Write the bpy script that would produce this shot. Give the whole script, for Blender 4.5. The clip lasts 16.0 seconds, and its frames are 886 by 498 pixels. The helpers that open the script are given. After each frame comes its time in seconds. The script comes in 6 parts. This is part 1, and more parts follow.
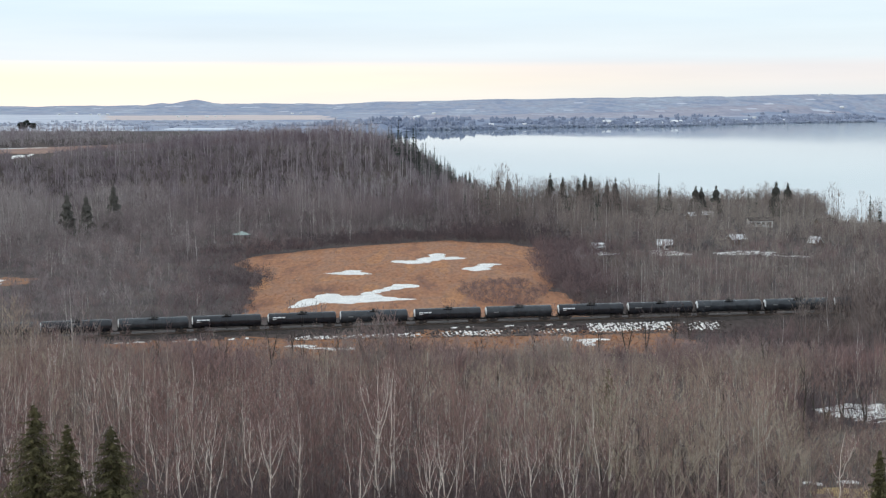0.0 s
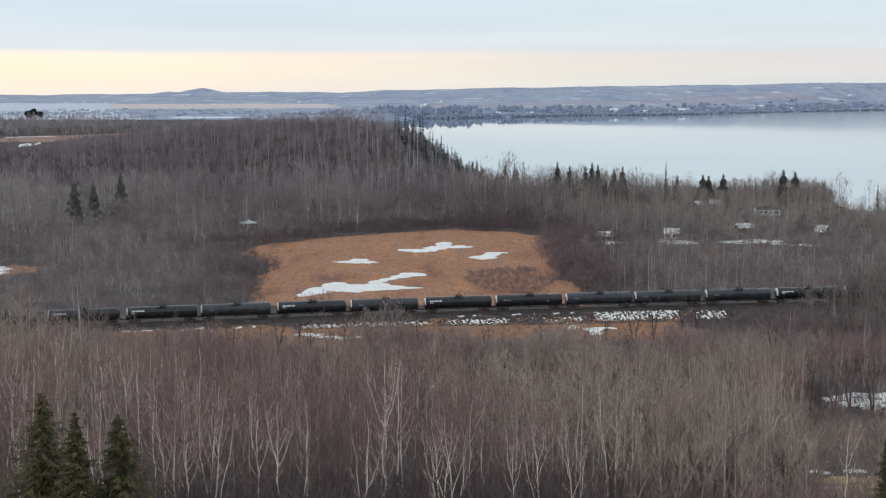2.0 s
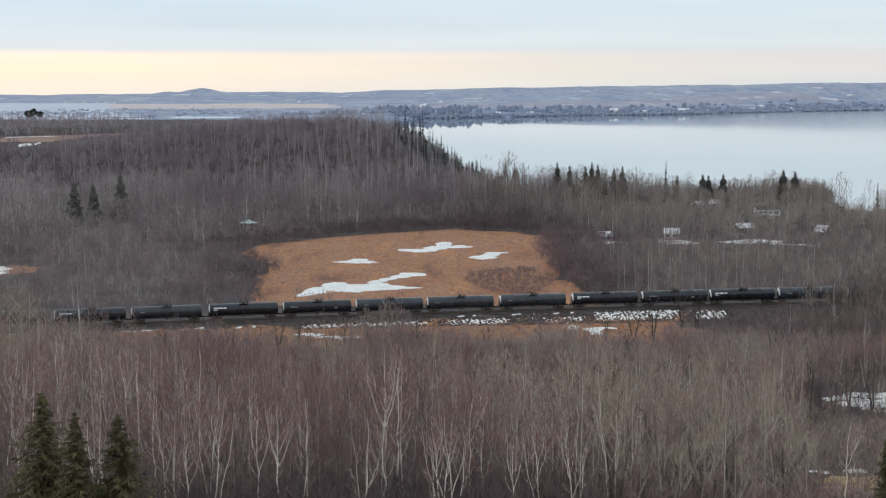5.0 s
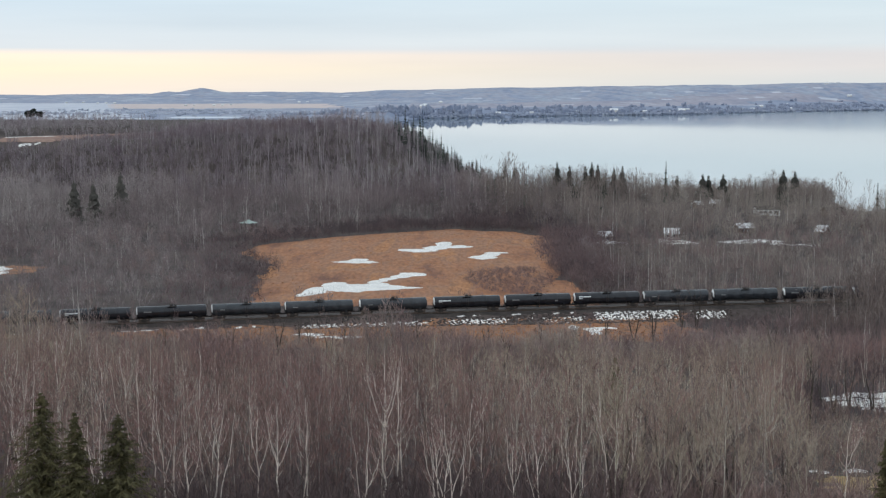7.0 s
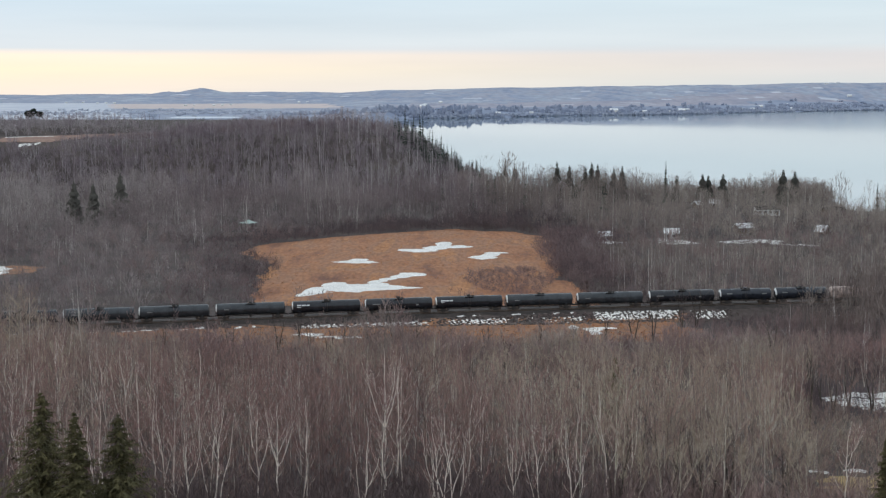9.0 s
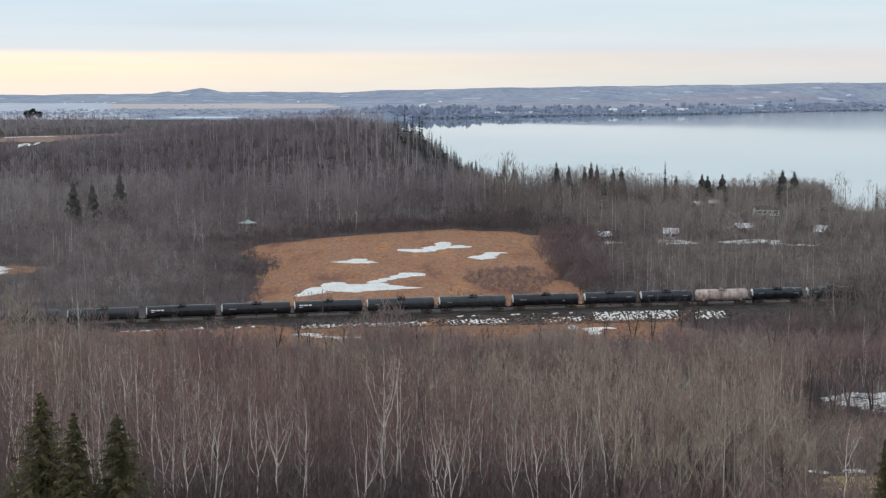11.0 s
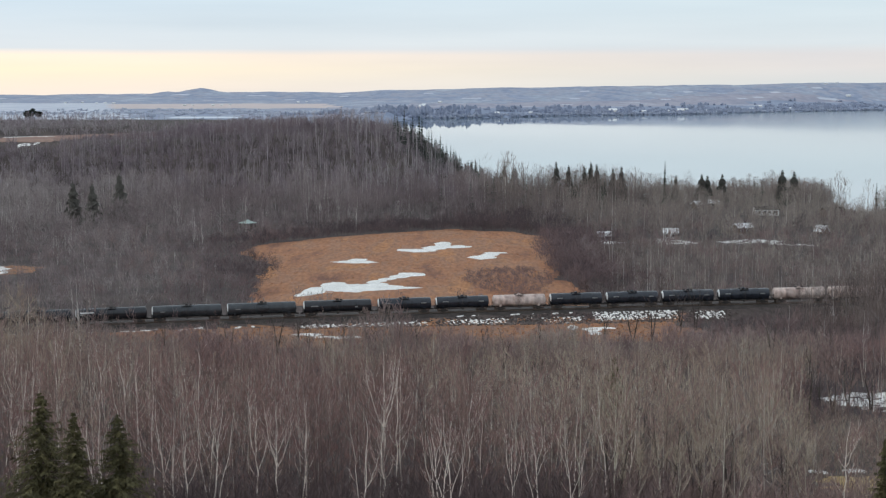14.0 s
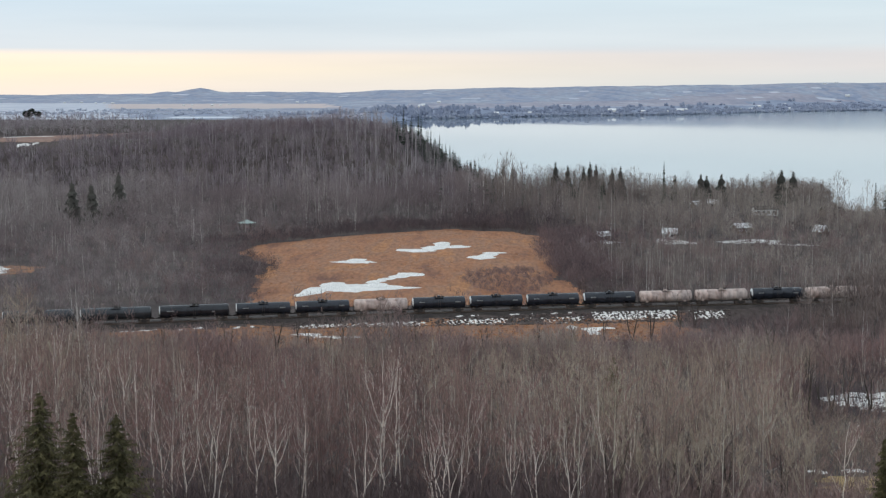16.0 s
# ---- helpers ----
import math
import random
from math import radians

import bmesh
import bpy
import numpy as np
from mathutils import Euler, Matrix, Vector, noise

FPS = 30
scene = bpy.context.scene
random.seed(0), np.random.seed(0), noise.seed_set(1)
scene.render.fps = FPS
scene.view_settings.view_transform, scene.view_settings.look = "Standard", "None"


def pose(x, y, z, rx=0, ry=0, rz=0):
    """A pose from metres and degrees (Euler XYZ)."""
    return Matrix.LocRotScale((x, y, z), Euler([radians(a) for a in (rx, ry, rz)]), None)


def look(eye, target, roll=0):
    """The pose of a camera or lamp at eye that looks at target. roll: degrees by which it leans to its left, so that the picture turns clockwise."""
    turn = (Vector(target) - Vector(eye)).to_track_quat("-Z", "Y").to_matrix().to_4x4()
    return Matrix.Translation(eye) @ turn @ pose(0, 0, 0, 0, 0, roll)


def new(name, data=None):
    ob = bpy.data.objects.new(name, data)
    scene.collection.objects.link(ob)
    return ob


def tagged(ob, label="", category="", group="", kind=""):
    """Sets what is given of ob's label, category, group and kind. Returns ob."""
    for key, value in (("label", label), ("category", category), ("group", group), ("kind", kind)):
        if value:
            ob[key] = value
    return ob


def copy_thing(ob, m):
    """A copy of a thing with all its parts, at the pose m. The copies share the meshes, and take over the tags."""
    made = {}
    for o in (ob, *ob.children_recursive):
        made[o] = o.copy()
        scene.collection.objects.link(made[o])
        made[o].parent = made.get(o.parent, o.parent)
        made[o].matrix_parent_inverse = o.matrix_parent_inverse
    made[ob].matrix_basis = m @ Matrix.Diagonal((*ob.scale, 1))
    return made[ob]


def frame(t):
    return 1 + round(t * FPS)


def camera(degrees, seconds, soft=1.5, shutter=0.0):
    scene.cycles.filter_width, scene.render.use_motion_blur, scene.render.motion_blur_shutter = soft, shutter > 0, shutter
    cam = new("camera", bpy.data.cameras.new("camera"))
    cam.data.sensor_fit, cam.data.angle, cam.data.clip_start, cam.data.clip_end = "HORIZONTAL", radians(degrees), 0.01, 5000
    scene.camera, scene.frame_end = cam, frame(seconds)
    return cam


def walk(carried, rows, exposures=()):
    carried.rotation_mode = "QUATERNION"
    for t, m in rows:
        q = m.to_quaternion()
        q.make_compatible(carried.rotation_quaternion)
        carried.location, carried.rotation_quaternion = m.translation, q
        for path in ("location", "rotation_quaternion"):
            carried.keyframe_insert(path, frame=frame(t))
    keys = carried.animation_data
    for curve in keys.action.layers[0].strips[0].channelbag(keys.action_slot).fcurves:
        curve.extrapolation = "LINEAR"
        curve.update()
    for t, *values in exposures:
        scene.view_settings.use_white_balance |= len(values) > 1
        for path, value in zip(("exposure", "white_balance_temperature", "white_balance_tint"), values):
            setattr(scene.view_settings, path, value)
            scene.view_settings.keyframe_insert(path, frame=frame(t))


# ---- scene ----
# ---- camera ----
cam = camera(30, 16.0, soft=1.25)
EYE_Z, TILT, FPX = 57.0, 84.32, 2926.0


def aim(dx, dy):
    """Camera pose for a picture shifted by dx to the right and dy down against the steady view."""
    return pose(0, 0, EYE_Z, TILT + math.degrees(math.atan(dy / FPX)), 0, math.degrees(math.atan(dx / FPX)))


walk(cam, [(0.0, aim(-12.0, 20.3)), (0.5, aim(-10.0, 19.4)), (1.0, aim(-5.0, 15.8)), (1.5, aim(0.2, 7.8)), (2.0, aim(0.4, 0.1)),
           (2.5, aim(0.4, 0.0)), (4.0, aim(0.3, 0.0)), (7.0, aim(0.2, 0.0)), (9.0, aim(0.0, 0.0)), (11.5, aim(-1.3, 0.0)),
           (14.0, aim(-1.5, 0.0)), (15.0, aim(-2.2, 0.0)), (16.0, aim(-3.0, 0.0))],
     exposures=[(0.0, 0.23), (0.5, 0.16), (1.0, 0.06), (2.0, 0.03), (4.0, 0.03), (16.0, 0.01)])

# ---- sky and sun ----
SUN_ELEV, SUN_AZ = radians(24), radians(-118)   # azimuth from +y, towards +x
world = bpy.data.worlds.new("overcast_sky")
scene.world = world
world.use_nodes = True
wn, wl = world.node_tree.nodes, world.node_tree.links
wn.clear()


def wnode(kind, **kw):
    n = wn.new(kind)
    for k, v in kw.items():
        n.inputs[k].default_value = v
    return n


def ramp(n, stops):
    els = n.color_ramp.elements
    while len(els) > 1:
        els.remove(els[-1])
    els[0].position, els[0].color = stops[0][0], (*stops[0][1], 1)
    for p, c in stops[1:]:
        els.new(p).color = (*c, 1)
    return n


w_out = wn.new("ShaderNodeOutputWorld")
w_bg = wnode("ShaderNodeBackground", Strength=0.115)
w_sky = wn.new("ShaderNodeTexSky")
w_sky.sky_type, w_sky.sun_disc = "NISHITA", False
w_sky.sun_elevation, w_sky.sun_rotation = SUN_ELEV, SUN_AZ
w_co = wn.new("ShaderNodeTexCoord")
w_sep = wn.new("ShaderNodeSeparateXYZ")
wl.new(w_co.outputs["Generated"], w_sep.inputs[0])
# slow waves along the lower edge of the cloud deck
w_map = wn.new("ShaderNodeMapping")
w_map.inputs["Scale"].default_value = (9, 9, 60)
wl.new(w_co.outputs["Generated"], w_map.inputs[0])
w_noise = wnode("ShaderNodeTexNoise", Scale=1.0, Detail=5.0, Roughness=0.55)
wl.new(w_map.outputs[0], w_noise.inputs["Vector"])
w_wave = wn.new("ShaderNodeMath")
w_wave.operation = "MULTIPLY_ADD"
wl.new(w_noise.outputs[0], w_wave.inputs[0])
w_wave.inputs[1].default_value = 0.002
wl.new(w_sep.outputs[2], w_wave.inputs[2])
w_h = wn.new("ShaderNodeMapRange")
wl.new(w_wave.outputs[0], w_h.inputs[0])
w_h.inputs[1].default_value, w_h.inputs[2].default_value = -0.01, 0.09
# warm strip under the clouds on the western side, paler towards the north
w_left = ramp(wn.new("ShaderNodeValToRGB"), [(0.0, (8.3, 7.4, 6.8)), (0.10, (9.2, 7.9, 6.6)), (0.20, (10.0, 8.6, 6.4)), (0.285, (9.7, 8.3, 6.8)),
                                             (0.305, (8.2, 7.7, 7.2)), (0.322, (6.7, 7.2, 7.6)), (0.60, (5.9, 7.0, 7.9)), (0.72, (6.3, 7.4, 8.2)), (1.0, (6.2, 7.1, 7.8))])
w_right = ramp(wn.new("ShaderNodeValToRGB"), [(0.0, (6.5, 6.8, 6.9)), (0.12, (6.6, 6.85, 6.85)), (0.22, (7.0, 6.75, 6.7)), (0.29, (6.8, 6.65, 6.75)),
                                              (0.35, (6.4, 7.0, 7.4)), (0.58, (5.95, 6.95, 7.55)), (0.72, (6.6, 7.5, 8.1)), (1.0, (6.2, 7.0, 7.7))])
for n in (w_left, w_right):
    wl.new(w_h.outputs[0], n.inputs[0])
w_az = wn.new("ShaderNodeMapRange")
wl.new(w_sep.outputs[0], w_az.inputs[0])
w_az.inputs[1].default_value, w_az.inputs[2].default_value = -0.26, 0.22
w_mix = wn.new("ShaderNodeMix")
w_mix.data_type = "RGBA"
wl.new(w_az.outputs[0], w_mix.inputs[0])
wl.new(w_left.outputs[0], w_mix.inputs[6])
wl.new(w_right.outputs[0], w_mix.inputs[7])
# thin streaks in the cloud deck
w_map2 = wn.new("ShaderNodeMapping")
w_map2.inputs["Scale"].default_value = (3, 3, 40)
wl.new(w_co.outputs["Generated"], w_map2.inputs[0])
w_n2 = wnode("ShaderNodeTexNoise", Scale=1.3, Detail=6.0, Roughness=0.5)
wl.new(w_map2.outputs[0], w_n2.inputs["Vector"])
w_r2 = ramp(wn.new("ShaderNodeValToRGB"), [(0.3, (0.94, 0.95, 0.96)), (0.7, (1.05, 1.04, 1.03))])
wl.new(w_n2.outputs[0], w_r2.inputs[0])
w_mul = wn.new("ShaderNodeMix")
w_mul.data_type, w_mul.blend_type = "RGBA", "MULTIPLY"
w_mul.inputs[0].default_value = 1.0
wl.new(w_mix.outputs[2], w_mul.inputs[6])
wl.new(w_r2.outputs[0], w_mul.inputs[7])
w_both = wn.new("ShaderNodeMix")
w_both.data_type = "RGBA"
w_both.inputs[0].default_value = 0.95
wl.new(w_sky.outputs[0], w_both.inputs[6])
wl.new(w_mul.outputs[2], w_both.inputs[7])
wl.new(w_both.outputs[2], w_bg.inputs[0])
wl.new(w_bg.outputs[0], w_out.inputs[0])

sun = new("sun", bpy.data.lights.new("sun", "SUN"))
sun.data.energy, sun.data.angle, sun.data.color = 0.6, radians(20), (1.0, 0.93, 0.84)
toward = Vector((math.sin(SUN_AZ) * math.cos(SUN_ELEV), math.cos(SUN_AZ) * math.cos(SUN_ELEV), math.sin(SUN_ELEV)))
sun.matrix_world = look(toward * 200, (0, 0, 0))


# ---- materials ----
def material(name, colors, rough=0.9, metal=0.0, scale=1.0, fine=None, bump=0.0, by="noise", stretch=(1, 1, 1), spec=0.3, spread=(0.3, 0.7), grain=(0.72, 1.25)):
    """Two or more colours mixed by noise, by a stored tone or at random by object, with a finer grain on top."""
    m = bpy.data.materials.new(name)
    m.use_nodes = True
    nt = m.node_tree
    b = nt.nodes["Principled BSDF"]
    b.inputs["Roughness"].default_value, b.inputs["Metallic"].default_value = rough, metal
    b.inputs["Specular IOR Level"].default_value = spec
    co = nt.nodes.new("ShaderNodeTexCoord")
    mp = nt.nodes.new("ShaderNodeMapping")
    mp.inputs["Scale"].default_value = stretch
    nt.links.new(co.outputs["Object"], mp.inputs[0])
    n1 = nt.nodes.new("ShaderNodeTexNoise")
    n1.inputs["Scale"].default_value, n1.inputs["Detail"].default_value, n1.inputs["Roughness"].default_value = scale, 6, 0.6
    nt.links.new(mp.outputs[0], n1.inputs["Vector"])
    source = n1.outputs[0]
    if by == "tone":
        at = nt.nodes.new("ShaderNodeAttribute")
        at.attribute_name = "tone"
        source = at.outputs["Fac"]
    if by == "mosaic":
        vo = nt.nodes.new("ShaderNodeTexVoronoi")
        vo.inputs["Scale"].default_value = scale * 4.2
        nt.links.new(mp.outputs[0], vo.inputs["Vector"])
        vs = nt.nodes.new("ShaderNodeSeparateColor")
        nt.links.new(vo.outputs["Color"], vs.inputs[0])
        vm = nt.nodes.new("ShaderNodeMix")
        vm.inputs[0].default_value = 0.72
        nt.links.new(vs.outputs[0], vm.inputs[2])
        nt.links.new(n1.outputs[0], vm.inputs[3])
        source = vm.outputs[0]
    if by == "object":
        source = nt.nodes.new("ShaderNodeObjectInfo").outputs["Random"]
    lo, hi = spread if by in ("noise", "mosaic") else (0.0, 1.0)
    k = max(len(colors) - 1, 1)
    rp = ramp(nt.nodes.new("ShaderNodeValToRGB"), [(lo + (hi - lo) * i / k, c) for i, c in enumerate(colors)])
    nt.links.new(source, rp.inputs[0])
    n2 = nt.nodes.new("ShaderNodeTexNoise")
    n2.inputs["Scale"].default_value, n2.inputs["Detail"].default_value = fine or scale * 9, 4
    nt.links.new(mp.outputs[0], n2.inputs["Vector"])
    g = ramp(nt.nodes.new("ShaderNodeValToRGB"), [(0.3, (grain[0],) * 3), (0.7, (grain[1],) * 3)])
    nt.links.new(n2.outputs[0], g.inputs[0])
    mx = nt.nodes.new("ShaderNodeMix")
    mx.data_type, mx.blend_type = "RGBA", "MULTIPLY"
    mx.inputs[0].default_value = 1.0
    nt.links.new(rp.outputs[0], mx.inputs[6])
    nt.links.new(g.outputs[0], mx.inputs[7])
    nt.links.new(mx.outputs[2], b.inputs["Base Color"])
    if bump:
        bp = nt.nodes.new("ShaderNodeBump")
        bp.inputs["Strength"].default_value, bp.inputs["Distance"].default_value = 0.6, bump
        nt.links.new(n2.outputs[0], bp.inputs["Height"])
        nt.links.new(bp.outputs[0], b.inputs["Normal"])
    return m


M_FOREST_FLOOR = material("forest_floor", [(0.05, 0.039, 0.038), (0.08, 0.063, 0.059), (0.12, 0.094, 0.083)], scale=0.05, fine=0.9, bump=0.3)
M_MARSH = material("dry_sedge", [(0.17, 0.083, 0.057), (0.27, 0.125, 0.073), (0.36, 0.166, 0.085), (0.31, 0.162, 0.10), (0.42, 0.195, 0.087), (0.23, 0.112, 0.072)], scale=0.075, fine=0.9, bump=0.06, stretch=(1.0, 0.22, 1), spread=(0.29, 0.71), grain=(0.74, 1.22))
M_SEDGE = material("sedge_tufts", [(0.36, 0.168, 0.093), (0.47, 0.225, 0.112), (0.58, 0.30, 0.155)], by="tone", fine=1.0)
M_GRASS = material("dry_grass", [(0.18, 0.10, 0.070), (0.34, 0.165, 0.085), (0.24, 0.14, 0.10), (0.31, 0.16, 0.092)], scale=0.22, fine=1.3, bump=0.15)
M_STRAW = material("yellow_straw", [(0.19, 0.13, 0.075), (0.46, 0.33, 0.15), (0.34, 0.23, 0.12)], scale=0.3, fine=2.0, bump=0.1)
M_FIELD = material("stubble_field", [(0.22, 0.135, 0.105), (0.30, 0.185, 0.145), (0.27, 0.18, 0.145)], scale=0.03, fine=0.4)
M_SNOW = material("old_snow", [(0.70, 0.685, 0.66), (0.90, 0.88, 0.845)], rough=0.75, scale=0.25, fine=2.5, bump=0.06, spec=0.3)
M_BARK = material("grey_bark", [(0.11, 0.09, 0.09), (0.20, 0.17, 0.163), (0.28, 0.25, 0.235)], by="tone", fine=3.0)
M_BARK_NEAR = material("brown_grey_bark", [(0.12, 0.086, 0.078), (0.21, 0.162, 0.140), (0.30, 0.25, 0.20)], by="tone", fine=3.0)
M_PALE = material("pale_aspen_bark", [(0.46, 0.41, 0.395), (0.60, 0.55, 0.52), (0.55, 0.52, 0.47)], by="tone", fine=3.0)
M_PALE_NEAR = material("pale_birch_stems", [(0.46, 0.41, 0.36), (0.62, 0.56, 0.49), (0.57, 0.53, 0.43)], by="tone", fine=3.0)
# hillside stems and bare twigs carry a bluer, lighter cast for haze
M_PALE_HILL = material("hillside_stems", [(0.28, 0.242, 0.258), (0.42, 0.37, 0.385), (0.54, 0.495, 0.505)], by="tone", fine=3.0)
M_TWIG = material("bare_twigs", [(0.118, 0.089, 0.107), (0.218, 0.171, 0.195), (0.32, 0.275, 0.295), (0.44, 0.41, 0.41)], by="tone", fine=1.5)
M_TWIG_MID = material("valley_twigs", [(0.118, 0.088, 0.095), (0.22, 0.171, 0.176), (0.32, 0.270, 0.268), (0.44, 0.405, 0.39)], by="tone", fine=1.5)
M_TWIG_LAKE = material("lakeside_twigs", [(0.115, 0.088, 0.084), (0.200, 0.157, 0.146), (0.29, 0.242, 0.219), (0.42, 0.376, 0.329)], by="tone", fine=1.5)
M_TWIG_NEAR = material("birch_twigs", [(0.175, 0.101, 0.096), (0.335, 0.198, 0.180), (0.38, 0.285, 0.232), (0.47, 0.41, 0.312)], by="tone", fine=1.5)
M_SHRUB = material("alder_twigs", [(0.083, 0.066, 0.071), (0.20, 0.142, 0.145), (0.305, 0.213, 0.203), (0.36, 0.30, 0.265)], by="tone", fine=1.5)
M_UNDER = material("thicket_twigs", [(0.105, 0.077, 0.078), (0.19, 0.135, 0.13), (0.31, 0.213, 0.192), (0.42, 0.35, 0.29)], by="tone", fine=1.5)
M_BIRCH = material("white_birch_bark", [(0.14, 0.105, 0.09), (0.54, 0.45, 0.39), (0.84, 0.73, 0.65), (0.92, 0.82, 0.74), (0.86, 0.74, 0.65)], scale=1.9, fine=6.0, stretch=(1, 1, 2.2), spread=(0.28, 0.66))
M_ASPEN = material("tan_aspen_bark", [(0.28, 0.235, 0.195), (0.48, 0.42, 0.345), (0.62, 0.56, 0.46)], scale=1.6, fine=6.0, stretch=(1, 1, 1.8))
M_NEEDLE = material("spruce_needles", [(0.056, 0.053, 0.028), (0.110, 0.098, 0.047), (0.175, 0.145, 0.066)], scale=1.2, fine=7.0)
M_NEEDLE_DULL = material("dull_needles", [(0.10, 0.094, 0.084), (0.13, 0.122, 0.105)], by="tone", fine=2.0)
# shore needles greyed and lightened, haze put into the colour
M_NEEDLE_SHORE = material("shore_needles", [(0.062, 0.062, 0.056), (0.088, 0.086, 0.075)], by="tone", fine=2.0)
M_NEEDLE_FAR = material("far_needles", [(0.030, 0.044, 0.036), (0.052, 0.070, 0.052)], by="tone", fine=2.0)
M_BALLAST = material("grey_ballast", [(0.030, 0.026, 0.026), (0.055, 0.046, 0.043), (0.080, 0.066, 0.060)], scale=0.4, fine=3.0, bump=0.08)
M_RAIL = material("rail_steel", [(0.16, 0.12, 0.1), (0.25, 0.2, 0.17)], rough=0.45, metal=0.7, scale=2.0)
M_TIE = material("creosote_wood", [(0.05, 0.04, 0.035), (0.1, 0.085, 0.07)], scale=1.0)
# tank paints and bogie steel: blacks lifted a little to stand in for haze
M_BLACK = material("black_tank_paint", [(0.013, 0.014, 0.019), (0.026, 0.027, 0.034)], rough=0.17, scale=0.35, fine=1.5, stretch=(0.4, 1, 1), spec=0.5)
M_NAVY = material("slate_tank_paint", [(0.016, 0.019, 0.028), (0.032, 0.037, 0.050)], rough=0.2, scale=0.35, fine=1.5, stretch=(0.4, 1, 1), spec=0.5)
M_GREYBLACK = material("faded_tank_paint", [(0.026, 0.030, 0.037), (0.050, 0.055, 0.063)], rough=0.24, scale=0.35, fine=1.5, stretch=(0.4, 1, 1), spec=0.5)
M_BEIGE = material("weathered_beige_paint", [(0.30, 0.19, 0.16), (0.53, 0.42, 0.38), (0.66, 0.56, 0.52)], rough=0.55, scale=0.5, fine=1.6, stretch=(0.7, 1, 0.5))
M_FRAME = material("bogie_steel", [(0.030, 0.027, 0.026), (0.065, 0.055, 0.050)], rough=0.7, scale=1.5)
M_MARK_GLARE = material("white_stencil", [(0.62, 0.64, 0.66), (0.72, 0.74, 0.75)], rough=0.6, scale=2.0)
M_FAINT = material("worn_stencil", [(0.13, 0.135, 0.14), (0.24, 0.245, 0.25)], rough=0.6, scale=2.0)
# haze of distance is mixed into these far colours: bluer and paler
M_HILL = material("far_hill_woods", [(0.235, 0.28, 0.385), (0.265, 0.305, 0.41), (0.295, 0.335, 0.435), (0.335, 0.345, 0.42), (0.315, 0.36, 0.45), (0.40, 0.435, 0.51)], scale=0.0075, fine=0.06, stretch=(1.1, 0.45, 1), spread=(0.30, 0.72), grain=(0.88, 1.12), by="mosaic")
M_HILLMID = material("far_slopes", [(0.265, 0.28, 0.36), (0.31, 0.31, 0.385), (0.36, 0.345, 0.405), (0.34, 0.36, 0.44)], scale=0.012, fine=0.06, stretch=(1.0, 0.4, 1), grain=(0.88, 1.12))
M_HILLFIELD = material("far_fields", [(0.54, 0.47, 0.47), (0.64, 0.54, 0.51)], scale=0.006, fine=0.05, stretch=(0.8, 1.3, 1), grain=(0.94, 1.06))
M_HILLPALE = material("far_snowfields", [(0.44, 0.48, 0.57), (0.54, 0.56, 0.63), (0.62, 0.64, 0.69)], scale=0.008, fine=0.05, grain=(0.94, 1.06))
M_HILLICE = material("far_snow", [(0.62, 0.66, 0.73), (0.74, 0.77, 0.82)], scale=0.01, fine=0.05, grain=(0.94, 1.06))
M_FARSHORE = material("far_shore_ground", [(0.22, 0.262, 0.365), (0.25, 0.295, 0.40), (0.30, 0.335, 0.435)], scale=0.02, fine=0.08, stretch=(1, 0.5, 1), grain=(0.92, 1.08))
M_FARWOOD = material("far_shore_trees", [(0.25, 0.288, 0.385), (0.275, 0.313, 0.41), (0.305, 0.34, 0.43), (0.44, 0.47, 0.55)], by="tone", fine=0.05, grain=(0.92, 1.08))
M_WALL = material("pale_siding", [(0.55, 0.55, 0.55), (0.68, 0.67, 0.65)], by="object", fine=1.0)
M_WALLWHITE = material("white_siding", [(0.76, 0.76, 0.75), (0.82, 0.82, 0.80)], scale=1.0, fine=4.0, grain=(0.9, 1.05))
M_WALLBROWN = material("brown_siding", [(0.13, 0.1, 0.08), (0.2, 0.16, 0.13)], by="object", fine=1.0)
M_ROOF = material("snowy_roof", [(0.62, 0.62, 0.63), (0.80, 0.81, 0.82)], scale=0.6)
M_FARROOF = material("far_snowy_roof", [(0.70, 0.72, 0.76), (0.85, 0.86, 0.88)], scale=0.5)
M_GREENROOF = material("green_metal_roof", [(0.28, 0.36, 0.33), (0.42, 0.49, 0.46)], rough=0.5, scale=1.0)
M_WOOD = material("grey_timber", [(0.15, 0.12, 0.1), (0.24, 0.2, 0.17)], scale=2.0)
M_GLASS = material("dark_window", [(0.02, 0.025, 0.03), (0.05, 0.055, 0.06)], rough=0.1, scale=1.0, spec=0.6)

M_WATER = bpy.data.materials.new("calm_lake")
M_WATER.use_nodes = True
_b = M_WATER.node_tree.nodes["Principled BSDF"]
_b.inputs["Base Color"].default_value = (0.15, 0.22, 0.26, 1)
_b.inputs["Roughness"].default_value, _b.inputs["IOR"].default_value = 0.045, 1.9
_n = M_WATER.node_tree.nodes.new("ShaderNodeTexNoise")
_n.inputs["Scale"].default_value, _n.inputs["Detail"].default_value = 0.02, 5
_c = M_WATER.node_tree.nodes.new("ShaderNodeTexCoord")
_p = M_WATER.node_tree.nodes.new("ShaderNodeBump")
_p.inputs["Strength"].default_value, _p.inputs["Distance"].default_value = 0.003, 0.5
M_WATER.node_tree.links.new(_c.outputs["Object"], _n.inputs["Vector"])
